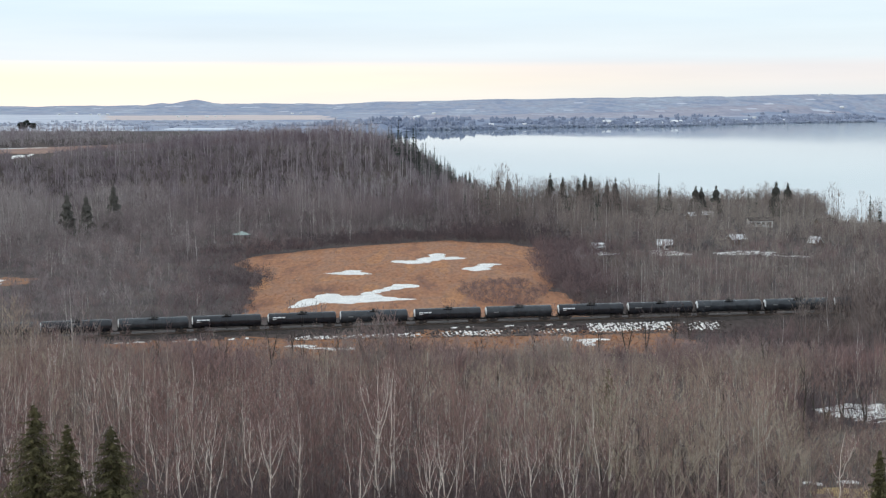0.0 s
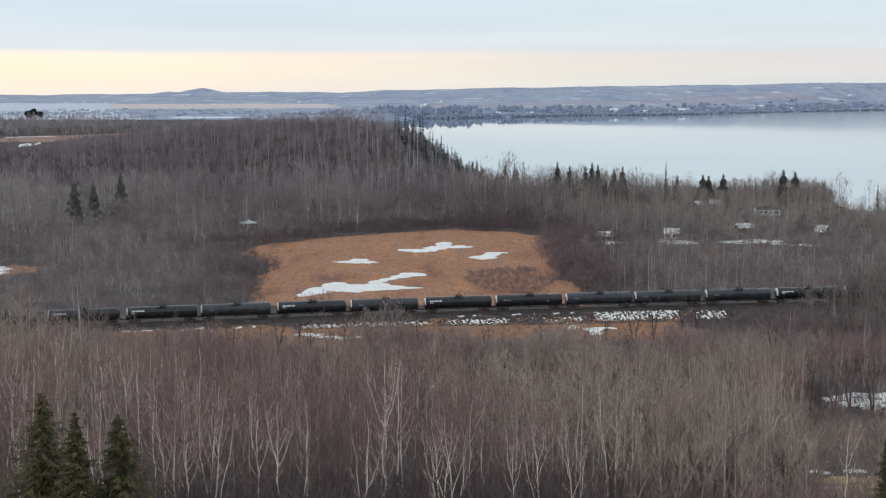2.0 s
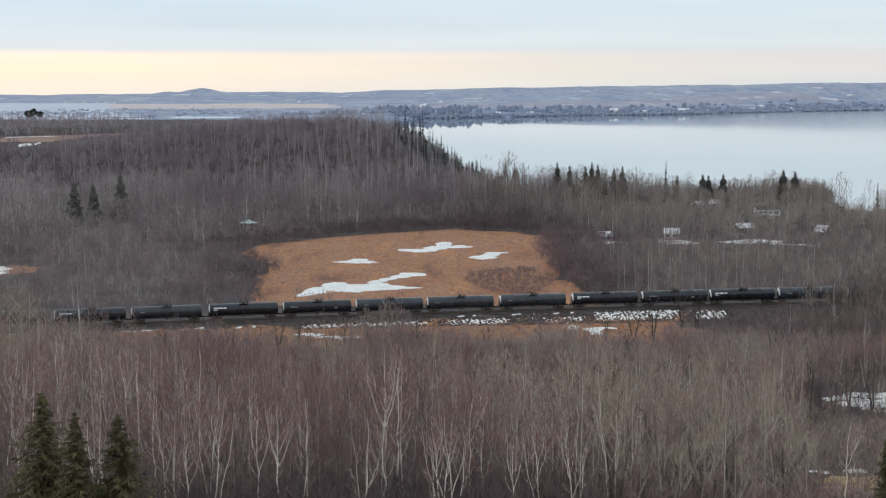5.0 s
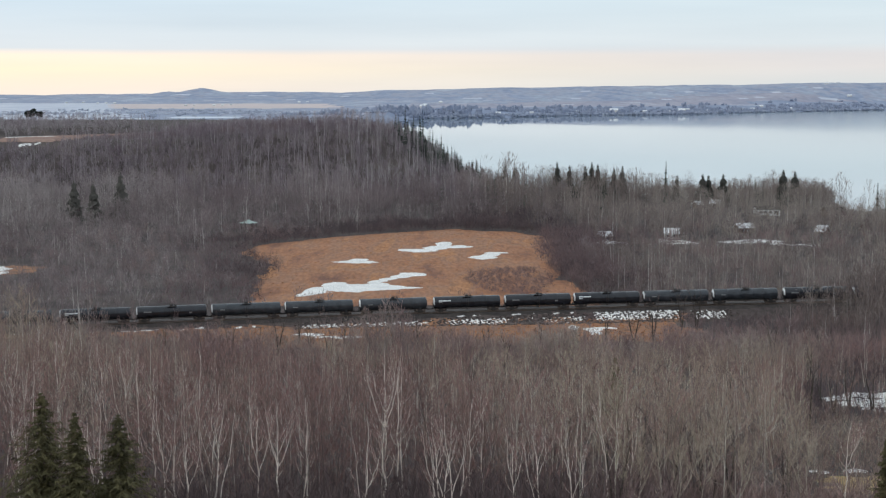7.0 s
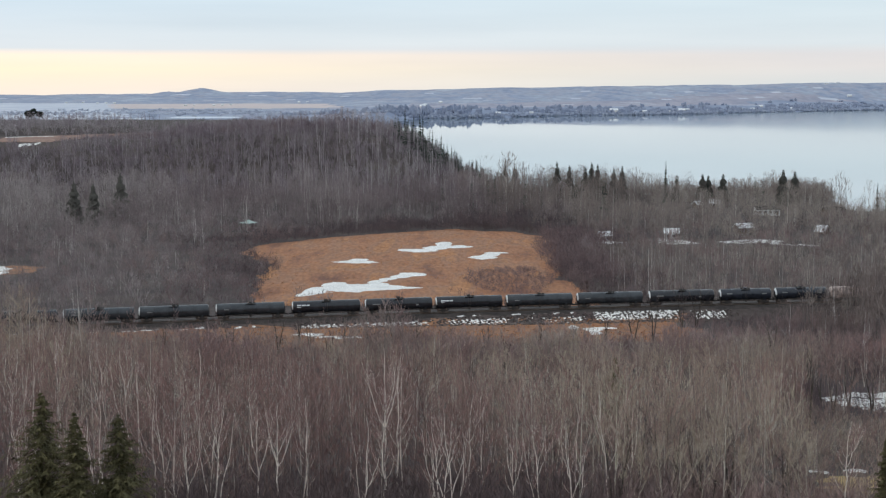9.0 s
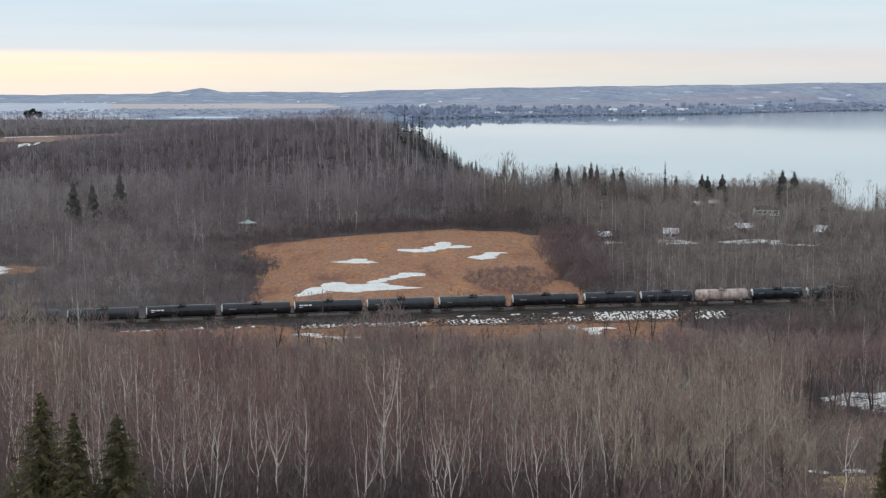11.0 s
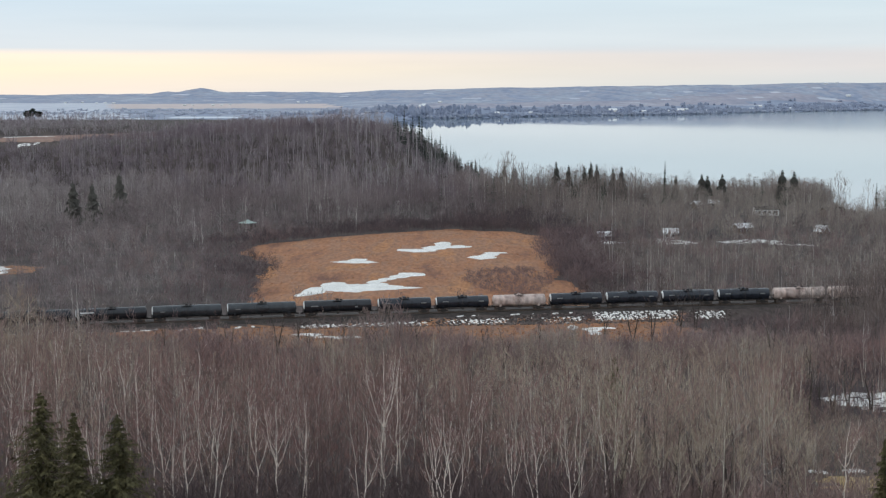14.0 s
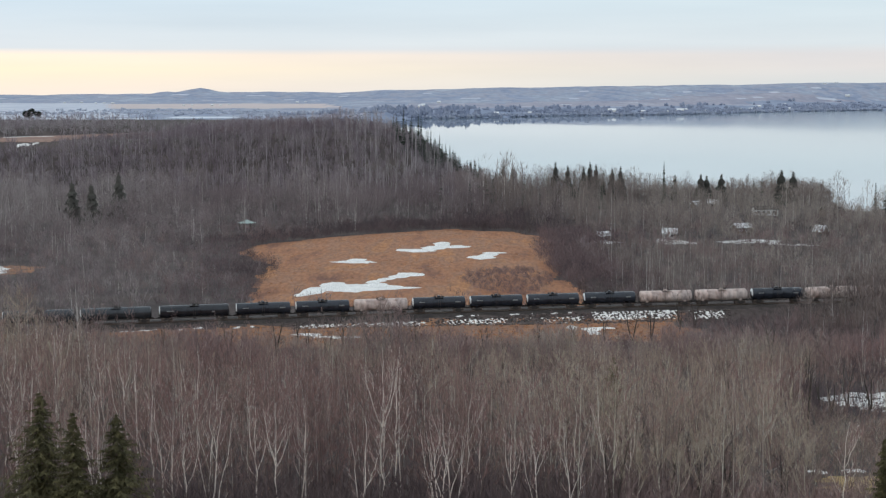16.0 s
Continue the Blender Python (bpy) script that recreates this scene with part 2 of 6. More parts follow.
# glassy in the west, faintly ruffled by wind in the open east
_s = M_WATER.node_tree.nodes.new("ShaderNodeSeparateXYZ")
M_WATER.node_tree.links.new(_c.outputs["Object"], _s.inputs[0])
_r = M_WATER.node_tree.nodes.new("ShaderNodeMapRange")
M_WATER.node_tree.links.new(_s.outputs[0], _r.inputs[0])
_r.inputs[1].default_value, _r.inputs[2].default_value = 200, 800
_r.inputs[3].default_value, _r.inputs[4].default_value = 0.022, 0.095
M_WATER.node_tree.links.new(_r.outputs[0], _b.inputs["Roughness"])
M_WATER.node_tree.links.new(_n.outputs[0], _p.inputs["Height"])
M_WATER.node_tree.links.new(_p.outputs[0], _b.inputs["Normal"])


# ---- mesh helpers ----
def mesh_from(name, V, T, mats, midx=None, tone=None, smooth=False):
    """A mesh from vertex and face arrays (triangles or quads)."""
    me = bpy.data.meshes.new(name)
    V, T = np.asarray(V, dtype=np.float32), np.asarray(T, dtype=np.int32)
    k = T.shape[1]
    me.vertices.add(len(V))
    me.vertices.foreach_set("co", V.ravel())
    me.loops.add(T.size)
    me.loops.foreach_set("vertex_index", T.ravel())
    me.polygons.add(len(T))
    me.polygons.foreach_set("loop_start", np.arange(0, T.size, k, dtype=np.int32))
    for m in mats:
        me.materials.append(m)
    if midx is not None:
        me.polygons.foreach_set("material_index", np.asarray(midx, dtype=np.int32))
    me.polygons.foreach_set("use_smooth", np.full(len(T), smooth))
    if tone is not None:
        me.attributes.new("tone", "FLOAT", "POINT").data.foreach_set("value", np.asarray(tone, dtype=np.float32))
    me.update()
    me.validate()
    return me


def part(name, bm, mat, parent, label="", smooth=False):
    """Links a bmesh as one mesh object under a thing or a part."""
    me = bpy.data.meshes.new(name)
    bm.to_mesh(me)
    bm.free()
    me.materials.append(mat)
    if smooth:
        me.polygons.foreach_set("use_smooth", np.full(len(me.polygons), True))
    return child(name, me, parent, label)


def child(name, me, parent, label="", m=None):
    ob = new(name, me)
    ob.parent = parent
    if m is not None:
        ob.matrix_basis = m
    return tagged(ob, label)


def box(bm, size, at=(0, 0, 0), turn=None, bevel=0.0):
    m = Matrix.Translation(at) @ (turn or Matrix()) @ Matrix.Diagonal((*size, 1))
    made = bmesh.ops.create_cube(bm, size=1.0, matrix=m)["verts"]
    if bevel:
        edges = list({e for v in made for e in v.link_edges})
        bmesh.ops.bevel(bm, geom=edges, offset=bevel, segments=1, affect="EDGES", profile=0.5)
    return bm


def rod(bm, a, b, r, n=6, r2=None):
    a, b = Vector(a), Vector(b)
    d = b - a
    m = Matrix.Translation((a + b) / 2) @ d.to_track_quat("Z", "Y").to_matrix().to_4x4()
    bmesh.ops.create_cone(bm, cap_ends=True, segments=n, radius1=r, radius2=r if r2 is None else r2, depth=d.length, matrix=m)
    return bm


def step(a, b, v):
    t = np.clip((v - a) / (b - a), 0, 1)
    return t * t * (3 - 2 * t)


def wob(x, y, s, seed=0.0):
    """Smooth wandering value, about -1 to 1, with features of about s metres."""
    x, y = x / s, y / s
    return (np.sin(1.9 * x + 0.7 * y + seed) + np.sin(-1.1 * x + 2.3 * y + 2.1 * seed + 1.0) + np.sin(3.1 * x - 2.7 * y + 0.6 * seed + 2.0) * 0.6
            + np.sin(5.3 * x + 4.1 * y + 1.3 * seed) * 0.4 + np.sin(-4.7 * x + 6.9 * y + seed) * 0.3) / 2.4


# ---- plan of the land ----
RAIL_C, RAIL_M, RAIL_B = 407.2, 0.142, -3.32e-4     # the line's course: y = C + M x + B x^2
WATER_Z = -4.0


def rail_y(x):
    return RAIL_C + RAIL_M * x + RAIL_B * x * x * (1 / (1 + (x / 400.0) ** 2))


def rail_z(x):
    return 0.80 + 0.0122 * np.clip(x, -160, 160)


def marsh_sides(y):
    """West and east edge of the open marsh at y."""
    w = np.interp(y, [430, 455, 500, 535, 552, 576, 601, 623, 651, 668], [-49, -50, -52, -53, -60, -69, -63, -48, -21, 4])
    e = np.interp(y, [430, 481, 495, 518, 560, 590, 630, 654, 668], [38, 37, 33, 33, 36, 37, 38, 26, 4])
    return w, e


def in_marsh(x, y, grow=0.0):
    w, e = marsh_sides(y)
    ripple = 1.6 * wob(x, y, 9.0, 3.0)
    return (y > 434) & (y < 668 + grow) & (x > w - grow + ripple) & (x < e + grow + ripple)


def field_far(x):
    """Far edge of the stubble field on the plateau."""
    return 1012 + 1.5 * np.clip(x + 262, 0, 80)


def in_field(x, y):
    far = field_far(x)
    return (y < far) & (y > np.interp(x, [-262, -222, -206, -186], [926, 930, 1040, 1098])) & (x > -266 + 5 * wob(x, y, 25)) & (x < -184)


def ground_z(x, y):
    x, y = np.asarray(x, float), np.asarray(y, float)
    near = np.interp(y, [-400, 0, 60, 110, 150, 200, 260, 320, 365], [34, 33, 27, 20, 14, 8, 3, -1.0, -1.6])
    near = near + step(40, 110, y) * (1 - step(300, 350, y)) * 1.3 * wob(x, y, 60, 1.0)
    # the shore swings nearer in the east
    base = np.interp(y + 118 * step(190, 198, x - 0.17 * (y - 800)), [365, 430, 640, 760, 880, 930, 1000], [-1.6, -1.4, -1.5, -1.9, -2.8, -4.4, -9])
    # west of the marsh the land does not fall towards the lake
    west = np.interp(y, [365, 430, 640, 780, 900], [-1.6, -1.4, -1.5, -2.5, 0.0])
    z = near * (1 - step(340, 370, y)) + (base + (west - base) * step(60, -40, x)) * step(340, 370, y)
    crest = np.interp(x, [-900, -180, -130, -56, -28, -15, -1, 12, 40], [24.5, 25, 28.0, 31.5, 27.5, 19.5, 11, 2, -8])
    back = 1030 + 500 * step(-70, -190, x)
    hill = step(842, 950, y) * (1 - step(back, back + 320, y))
    z = z + (crest - z) * hill * step(55, 10, x) * (y > 800)
    z = np.where(y > back, np.minimum(z, crest * (1 - step(back, back + 320, y)) - 18 * step(back, back + 320, y)), z)
    z = z + 4.0 * step(field_far(x) + 8, field_far(x) + 35, y) * (1 - step(1300, 1500, y)) * step(-150, -215, x)
    # railway embankment
    off = np.abs(y - rail_y(x))
    bank = rail_z(x) - 0.62
    z = np.where(y < 600, np.maximum(z, bank - np.clip(off - 3.1, 0, 99) / 2.0), z)
    return z + 0.22 * wob(x, y, 11, 5.0) * step(5, 14, off)


def axis(stops):
    """Coordinates with a spacing that changes along the way: pairs of (end, spacing)."""
    out = [stops[0][0]]
    for end, gap in stops[1:]:
        n = max(1, round((end - out[-1]) / gap))
        out += list(np.linspace(out[-1], end, n + 1)[1:])
    return np.array(out)


def sheet(xs, ys, zf):
    X, Y = np.meshgrid(xs, ys)
    V = np.stack([X, Y, zf(X, Y)], -1).reshape(-1, 3)
    i = np.arange(len(xs) * len(ys)).reshape(len(ys), len(xs))
    Q = np.stack([i[:-1, :-1], i[:-1, 1:], i[1:, 1:], i[1:, :-1]], -1).reshape(-1, 4)
    return V, Q


xs = axis([(-6000, 0), (-1000, 500), (-330, 40), (-120, 8), (120, 5), (330, 8), (1000, 40), (6000, 500)])
ys = axis([(-3000, 0), (-200, 400), (60, 40), (340, 8), (380, 4), (445, 1.6), (680, 7), (1100, 9), (1700, 25), (3000, 130), (8000, 500)])
V, Q = sheet(xs, ys, lambda x, y: np.where(y > 1900, -30, ground_z(x, y)))
ground = tagged(new("ground", mesh_from("ground", V, Q, [M_FOREST_FLOOR], smooth=True)), "brown leaf-littered forest floor rolling down to a lake", "ground", kind="structure")

V, Q = sheet(axis([(-5000, 0), (5000, 500)]), axis([(700, 0), (4300, 300)]), lambda x, y: x * 0 + WATER_Z)
tagged(new("water", mesh_from("water", V, Q, [M_WATER])), "calm pale lake mirroring the overcast evening sky", "lake", kind="structure")


def overlay(name, x0, x1, y0, y1, gap, inside, lift, mat, label, category, kind="structure"):
    """A thin sheet on the ground where inside(x, y) holds."""
    V, Q = sheet(axis([(x0, 0), (x1, gap)]), axis([(y0, 0), (y1, gap)]), lambda x, y: ground_z(x, y) + lift)
    C = V[Q].mean(1)
    Q = Q[inside(C[:, 0], C[:, 1])]
    used = np.unique(Q)
    remap = np.zeros(len(V), int)
    remap[used] = np.arange(len(used))
    return tagged(new(name, mesh_from(name, V[used], remap[Q], [mat], smooth=True)), label, category, kind=kind)


overlay("marsh", -80, 50, 424, 676, 1.15, lambda x, y: in_marsh(x, y, 3.0), 0.12, M_MARSH, "open marsh of dry orange-brown sedge", "marsh")


def in_verge(x, y):
    off = rail_y(x) - y
    return (off > 5.2 + 1.2 * wob(x, y, 7, 2.0)) & (y > 371 - 9 * step(-52, -44, x) * step(-12, -22, x) + 5 * wob(x, y, 11, 4.0) + 0.05 * np.abs(x)) & (x < 58 + 5 * wob(x, y, 9, 1.0))


overlay("grass_verge", -115, 82, 355, 420, 1.0, in_verge, 0.07, M_GRASS, "strip of dry orange grass below the railway bank", "grass")
overlay("grass_clearing", 42, 70, 190, 214, 1.0, lambda x, y: ((x - 55) / 8.5) ** 2 + ((y - 200) / 9) ** 2 < 1 + 0.4 * wob(x, y, 4), 0.06, M_STRAW, "small clearing of dry yellow grass in the wood", "grass")
overlay("grass_clearing", -150, -122, 495, 545, 1.0, lambda x, y: ((x + 136) / 9) ** 2 + ((y - 521) / 13) ** 2 < 1 + 0.4 * wob(x, y, 5), 0.06, M_GRASS, "small clearing of dry orange grass beside melting snow", "grass")
overlay("stubble_field", -275, -180, 940, 1140, 3.0, in_field, 0.15, M_FIELD, "tan stubble field on the plateau", "field")


# ---- snow ----
def snow_patch(blobs, base, label, gap=0.55, lift=0.22, rough=0.46):
    """Low melting snow: the sum of a few lobes (x, y, half width, half depth, turn in degrees) with a frayed edge."""
    x0, x1 = min(b[0] - b[2] - b[3] for b in blobs), max(b[0] + b[2] + b[3] for b in blobs)
    y0, y1 = min(b[1] - b[2] - b[3] for b in blobs), max(b[1] + b[2] + b[3] for b in blobs)

    def field(x, y):
        f = np.full(np.shape(x), -9.0)
        for bx, by, rx, ry, a in blobs:
            c, s = math.cos(radians(a)), math.sin(radians(a))
            u, v = ((x - bx) * c + (y - by) * s) / rx, (-(x - bx) * s + (y - by) * c) / ry
            f = np.maximum(f, 1 - u * u - v * v)
        return f + rough * (wob(x, y, 4.0, 7.0) + 0.6 * wob(x, y, 1.6, 2.0))
    V, Q = sheet(axis([(x0, 0), (x1, gap)]), axis([(y0, 0), (y1, gap)]), lambda x, y: ground_z(x, y) + base + lift * np.clip(field(x, y), -0.6, 0.9))
    C = V[Q].mean(1)
    Q = Q[field(C[:, 0], C[:, 1]) > -0.25]
    # each island of snow is a patch of its own, crumbs have melted
    island = np.arange(len(V))
    while True:
        before = island.copy()
        np.minimum.at(island, Q.ravel(), np.repeat(island[Q].min(1), 4))
        if (island == before).all():
            break
    for i in np.unique(island[Q[:, 0]]):
        F = Q[island[Q[:, 0]] == i]
        if len(F) < 6:
            continue
        used = np.unique(F)
        remap = np.zeros(len(V), int)
        remap[used] = np.arange(len(used))
        tagged(new("snow_patch", mesh_from("snow_patch", V[used], remap[F], [M_SNOW], smooth=True)), label, "snow", "snow patches")


LBL = "melting white snow patch on the dry sedge"
snow_patch([(-38.5, 457, 2.2, 5, -15), (-36, 467, 3.2, 10, -10), (-31.5, 476, 4.2, 11, 0), (-26, 474, 4.5, 9, 0), (-20, 475.5, 4.5, 8, 0), (-15, 474, 4.5, 4.4, 0), (-10, 473.5, 4, 2.6, 0),
            (-19.5, 487, 2.4, 5.5, -20), (-16.5, 495, 2.4, 4.5, -20), (-13, 502, 2.8, 4.5, -20), (-9.3, 508.5, 4.2, 4.6, 0)], 0.14, LBL, gap=0.45, rough=0.3)
snow_patch([(-29, 543, 6.8, 5, 0), (-28, 550, 3, 6, 0)], 0.14, LBL)
snow_patch([(-9, 581, 6.5, 6, 0), (-2, 592, 4.5, 8, -20), (0, 604, 3, 8, 0), (5, 595, 5.5, 5, 0)], 0.14, LBL)
snow_patch([(14, 558, 4.5, 5, 0), (16, 566, 3, 6, -20), (19, 572, 4, 3, 0)], 0.14, LBL)
snow_patch([(36.6, 393, 3.0, 3.2, 0), (36, 388, 1.5, 4, 0), (39.6, 394, 2.6, 1.5, 0), (31.6, 397, 1.2, 4, 0)], 0.10, "grey-white snow patch on the grass verge")
snow_patch([(-30.5, 384, 3.5, 1.8, 0), (-26, 382, 3.5, 1.6, 0), (-22, 380, 3, 1.2, 0)], 0.10, "grey-white snow patch on the grass verge", gap=0.4, rough=0.8)
snow_patch([(-143, 514, 5, 12, 0), (-139.5, 508, 2.5, 8, 0), (-138, 498, 2, 6, 0)], 0.12, "melting snow patch among the shrubs", rough=1.0)
snow_patch([(73, 289, 4, 6, 0), (76, 282, 5, 6, 0), (83, 289, 4.5, 9, 0), (75, 296, 3, 5, 0)], 0.10, "snow lying in a clearing of the near wood", rough=1.3)
snow_patch([(49, 211, 1.3, 1.6, 0), (53.4, 212, 1.5, 1.5, 0)], 0.10, "last snow beside a small grass clearing", rough=0.8)
snow_patch([(-257, 1012, 8, 3.5, 0), (-246, 1022, 7, 3.0, 50), (-262, 1009, 5, 3, 0)], 0.25, "drift of snow along the stubble field", gap=1.0)
snow_patch([(-234, 932, 2.4, 4, 0), (-229.5, 935, 1.4, 3, 0), (-237.5, 929, 1.0, 4, 0)], 0.25, "broken snow at the field's near corner", gap=0.6, rough=1.2)


def bank_snow(x0, x1, o0, o1, cover, size, label):
    """Broken snow on the railway bank between two distances from the line, on its camera side."""
    X, O = np.meshgrid(axis([(x0, 0), (x1, 0.24)]), axis([(o0, 0), (o1, 0.22)]))
    Y = rail_y(X) - O
    rim = np.minimum(np.minimum(X - x0, x1 - X) / 3.0, np.minimum(O - o0, o1 - O) / 0.7)
    F = cover + 0.9 * wob(X, Y, size, 3.0) + 0.5 * wob(X, Y, size * 0.4, 8.0) + np.clip(rim - 1, -1.5, 0)
    V = np.stack([X, Y, ground_z(X, Y) + 0.05 + 0.16 * np.clip(F, -0.6, 1.2)], -1).reshape(-1, 3)
    i = np.arange(X.size).reshape(X.shape)
    Q = np.stack([i[:-1, :-1], i[1:, :-1], i[1:, 1:], i[:-1, 1:]], -1).reshape(-1, 4)
    Q = Q[F.ravel()[Q].mean(1) > -0.3]
    used = np.unique(Q)
    remap = np.zeros(len(V), int)
    remap[used] = np.arange(len(used))
    return tagged(new("snow_bank", mesh_from("snow_bank", V[used], remap[Q], [M_SNOW], smooth=True)), label, "snow", "snow patches", "stuff")


bank_snow(37.5, 59, 3.4, 7.0, 0.58, 0.36, "broken white snow between dark stones on the bank")
bank_snow(62, 72, 3.8, 7.4, 0.15, 0.42, "broken white snow between dark stones on the bank")
bank_snow(0, 17, 4.6, 8.0, 0.4, 0.36, "thin broken snow along the bank's foot")
bank_snow(17, 37, 4.5, 8.4, -0.12, 0.40, "scattered snow scraps on the stony bank")
bank_snow(-36, -2, 4.6, 8.0, 0.22, 0.5, "thin broken snow along the bank's foot")
bank_snow(-104, -44, 4.2, 5.8, 0.0, 1.4, "thin line of snow beside the ballast")
bank_snow(2, 40, 2.9, 3.7, -0.15, 1.5, "thin line of snow beside the ballast")


# ---- trees ----
class Soup:
    """Many small meshes gathered into one."""

    def __init__(self):
        self.v, self.t, self.m, self.k, self.n = [], [], [], [], 0

    def add(self, tmpl, P, tone):
        """tmpl: (V, T, mat index); P: rows of x, y, z, scale across, scale up, turn."""
        V, T, M = tmpl
        P = np.asarray(P, float)
        if not len(P):
            return
        c, s = np.cos(P[:, 5])[:, None], np.sin(P[:, 5])[:, None]
        X = (V[None, :, 0] * c - V[None, :, 1] * s) * P[:, 3:4] + P[:, 0:1]
        Y = (V[None, :, 0] * s + V[None, :, 1] * c) * P[:, 3:4] + P[:, 1:2]
        Z = V[None, :, 2] * P[:, 4:5] + P[:, 2:3]
        self.v.append(np.stack([X, Y, Z], -1).reshape(-1, 3))
        self.t.append((T[None] + (np.arange(len(P)) * len(V))[:, None, None]).reshape(-1, 3) + self.n)
        self.m.append(np.tile(M, len(P)))
        self.k.append(np.repeat(np.asarray(tone, float), len(V)))
        self.n += len(P) * len(V)

    def build(self, name, mats, label, category):
        me = mesh_from(name, np.concatenate(self.v), np.concatenate(self.t), mats, np.concatenate(self.m), np.concatenate(self.k))
        return tagged(new(name, me), label, category, kind="stuff")


class Maker:
    """Gathers tapered limbs and twig slivers of one plant."""

    def __init__(self, seed):
        self.r, self.v, self.t, self.m = random.Random(seed), [], [], []

    def limb(self, pts, radii, n=3, mat=0):
        o = len(self.v)
        for p, r in zip(pts, radii):
            for k in range(n):
                a = 2 * math.pi * k / n
                self.v.append((p[0] + r * math.cos(a), p[1] + r * math.sin(a), p[2]))
        for i in range(len(pts) - 1):
            for k in range(n):
                a, b = o + i * n + k, o + i * n + (k + 1) % n
                self.t += [(a, b, b + n), (a, b + n, a + n)]
                self.m += [mat, mat]

    def spike(self, a, b, r, mat=0):
        """A three-sided limb that runs out to a point."""
        o = len(self.v)
        for k in range(3):
            an = 2.1 * k + a[0]
            self.v.append((a[0] + r * math.cos(an), a[1] + r * math.sin(an), a[2]))
        self.v.append(tuple(b))
        self.t += [(o, o + 1, o + 3), (o + 1, o + 2, o + 3), (o + 2, o, o + 3)]
        self.m += [mat] * 3

    def sliver(self, a, b, w, mat=1):
        o = len(self.v)
        an = self.r.uniform(0, math.pi)
        dx, dy = math.cos(an) * w / 2, math.sin(an) * w / 2
        self.v += [(a[0] - dx, a[1] - dy, a[2]), (a[0] + dx, a[1] + dy, a[2]), tuple(b)]
        self.t.append((o, o + 1, o + 2))
        self.m.append(mat)

    def arrays(self):
        return np.array(self.v, float), np.array(self.t, int), np.array(self.m, int)


def bare_tree(seed, h=12.0, limbs=13, twigs=10, r0=0.11, wide=0.20, low=0.35, w=0.05, stems=1, bark=0, flat=1.0, brush=0.0, curl=0.0):
    """A leafless hardwood: rising limbs, each with a brush of fine twigs."""
    k = Maker(seed)
    r = k.r
    for s in range(stems):
        lean = (r.uniform(-0.06, 0.06) * h, r.uniform(-0.06, 0.06) * h)
        if stems > 1:
            an = 2 * math.pi * s / stems + r.uniform(-0.5, 0.5)
            lean = (math.cos(an) * h * r.uniform(0.08, 0.22), math.sin(an) * h * r.uniform(0.08, 0.22))
        hh = h * r.uniform(0.85, 1.0)
        bend = (r.uniform(-0.3, 0.3), r.uniform(-0.3, 0.3), r.uniform(0, 6))

        def trunk(t):
            return (lean[0] * t + bend[0] * math.sin(5 * t + bend[2]), lean[1] * t + bend[1] * math.sin(4 * t + bend[2]), hh * t)
        k.limb([trunk(t) for t in (0, 0.25, 0.5, 0.75, 1.0)], [r0, r0 * 0.82, r0 * 0.6, r0 * 0.35, 0.01], mat=bark)
        n = max(4, limbs // stems)
        for i in range(n):
            t = low + (0.96 - low) * (i + r.random()) / n
            a = trunk(t)
            an, up = r.uniform(0, 6.28), (0.35 + 0.75 * t + r.uniform(-0.2, 0.25)) * flat
            q = (t - low) / (1 - low)
            ln = h * wide * r.uniform(0.7, 1.15) * (0.35 + 1.1 * math.sin(math.pi * min(0.12 + 0.88 * q, 1.0)) ** 0.8)
            b = (a[0] + math.cos(an) * math.cos(up) * ln, a[1] + math.sin(an) * math.cos(up) * ln, min(a[2] + math.sin(up) * ln, hh * 1.04))
            if curl:
                m_ = ((a[0] + b[0]) / 2 + (b[0] - a[0]) * curl, (a[1] + b[1]) / 2 + (b[1] - a[1]) * curl, (a[2] + b[2]) / 2 - abs(b[2] - a[2]) * curl * 0.4)
                k.limb([a, m_, b], [r0 * 0.34 * (1.15 - 0.7 * t), r0 * 0.24 * (1.15 - 0.7 * t), 0.008], mat=bark)
            else:
                k.spike(a, b, r0 * 0.32 * (1.15 - 0.7 * t), 0 if brush > 1.6 else bark)
            for j in range(twigs):
                f = r.uniform(0.2, 1.0)
                c = [a[m] + (b[m] - a[m]) * f for m in range(3)]
                ta, tu = an + r.gauss(0, 1.1), r.uniform(0.1, 1.35)
                tl = (0.35 + 0.22 * ln) * r.uniform(0.6, 1.3)
                if brush:
                    tu, tl = r.uniform(0.8, 1.5), brush * r.uniform(0.5, 1.2) * (1.3 - 0.9 * t)
                k.sliver(c, (c[0] + math.cos(ta) * math.cos(tu) * tl, c[1] + math.sin(ta) * math.cos(tu) * tl, c[2] + math.sin(tu) * tl), w * r.uniform(0.6, 1.3))
    return k.arrays()


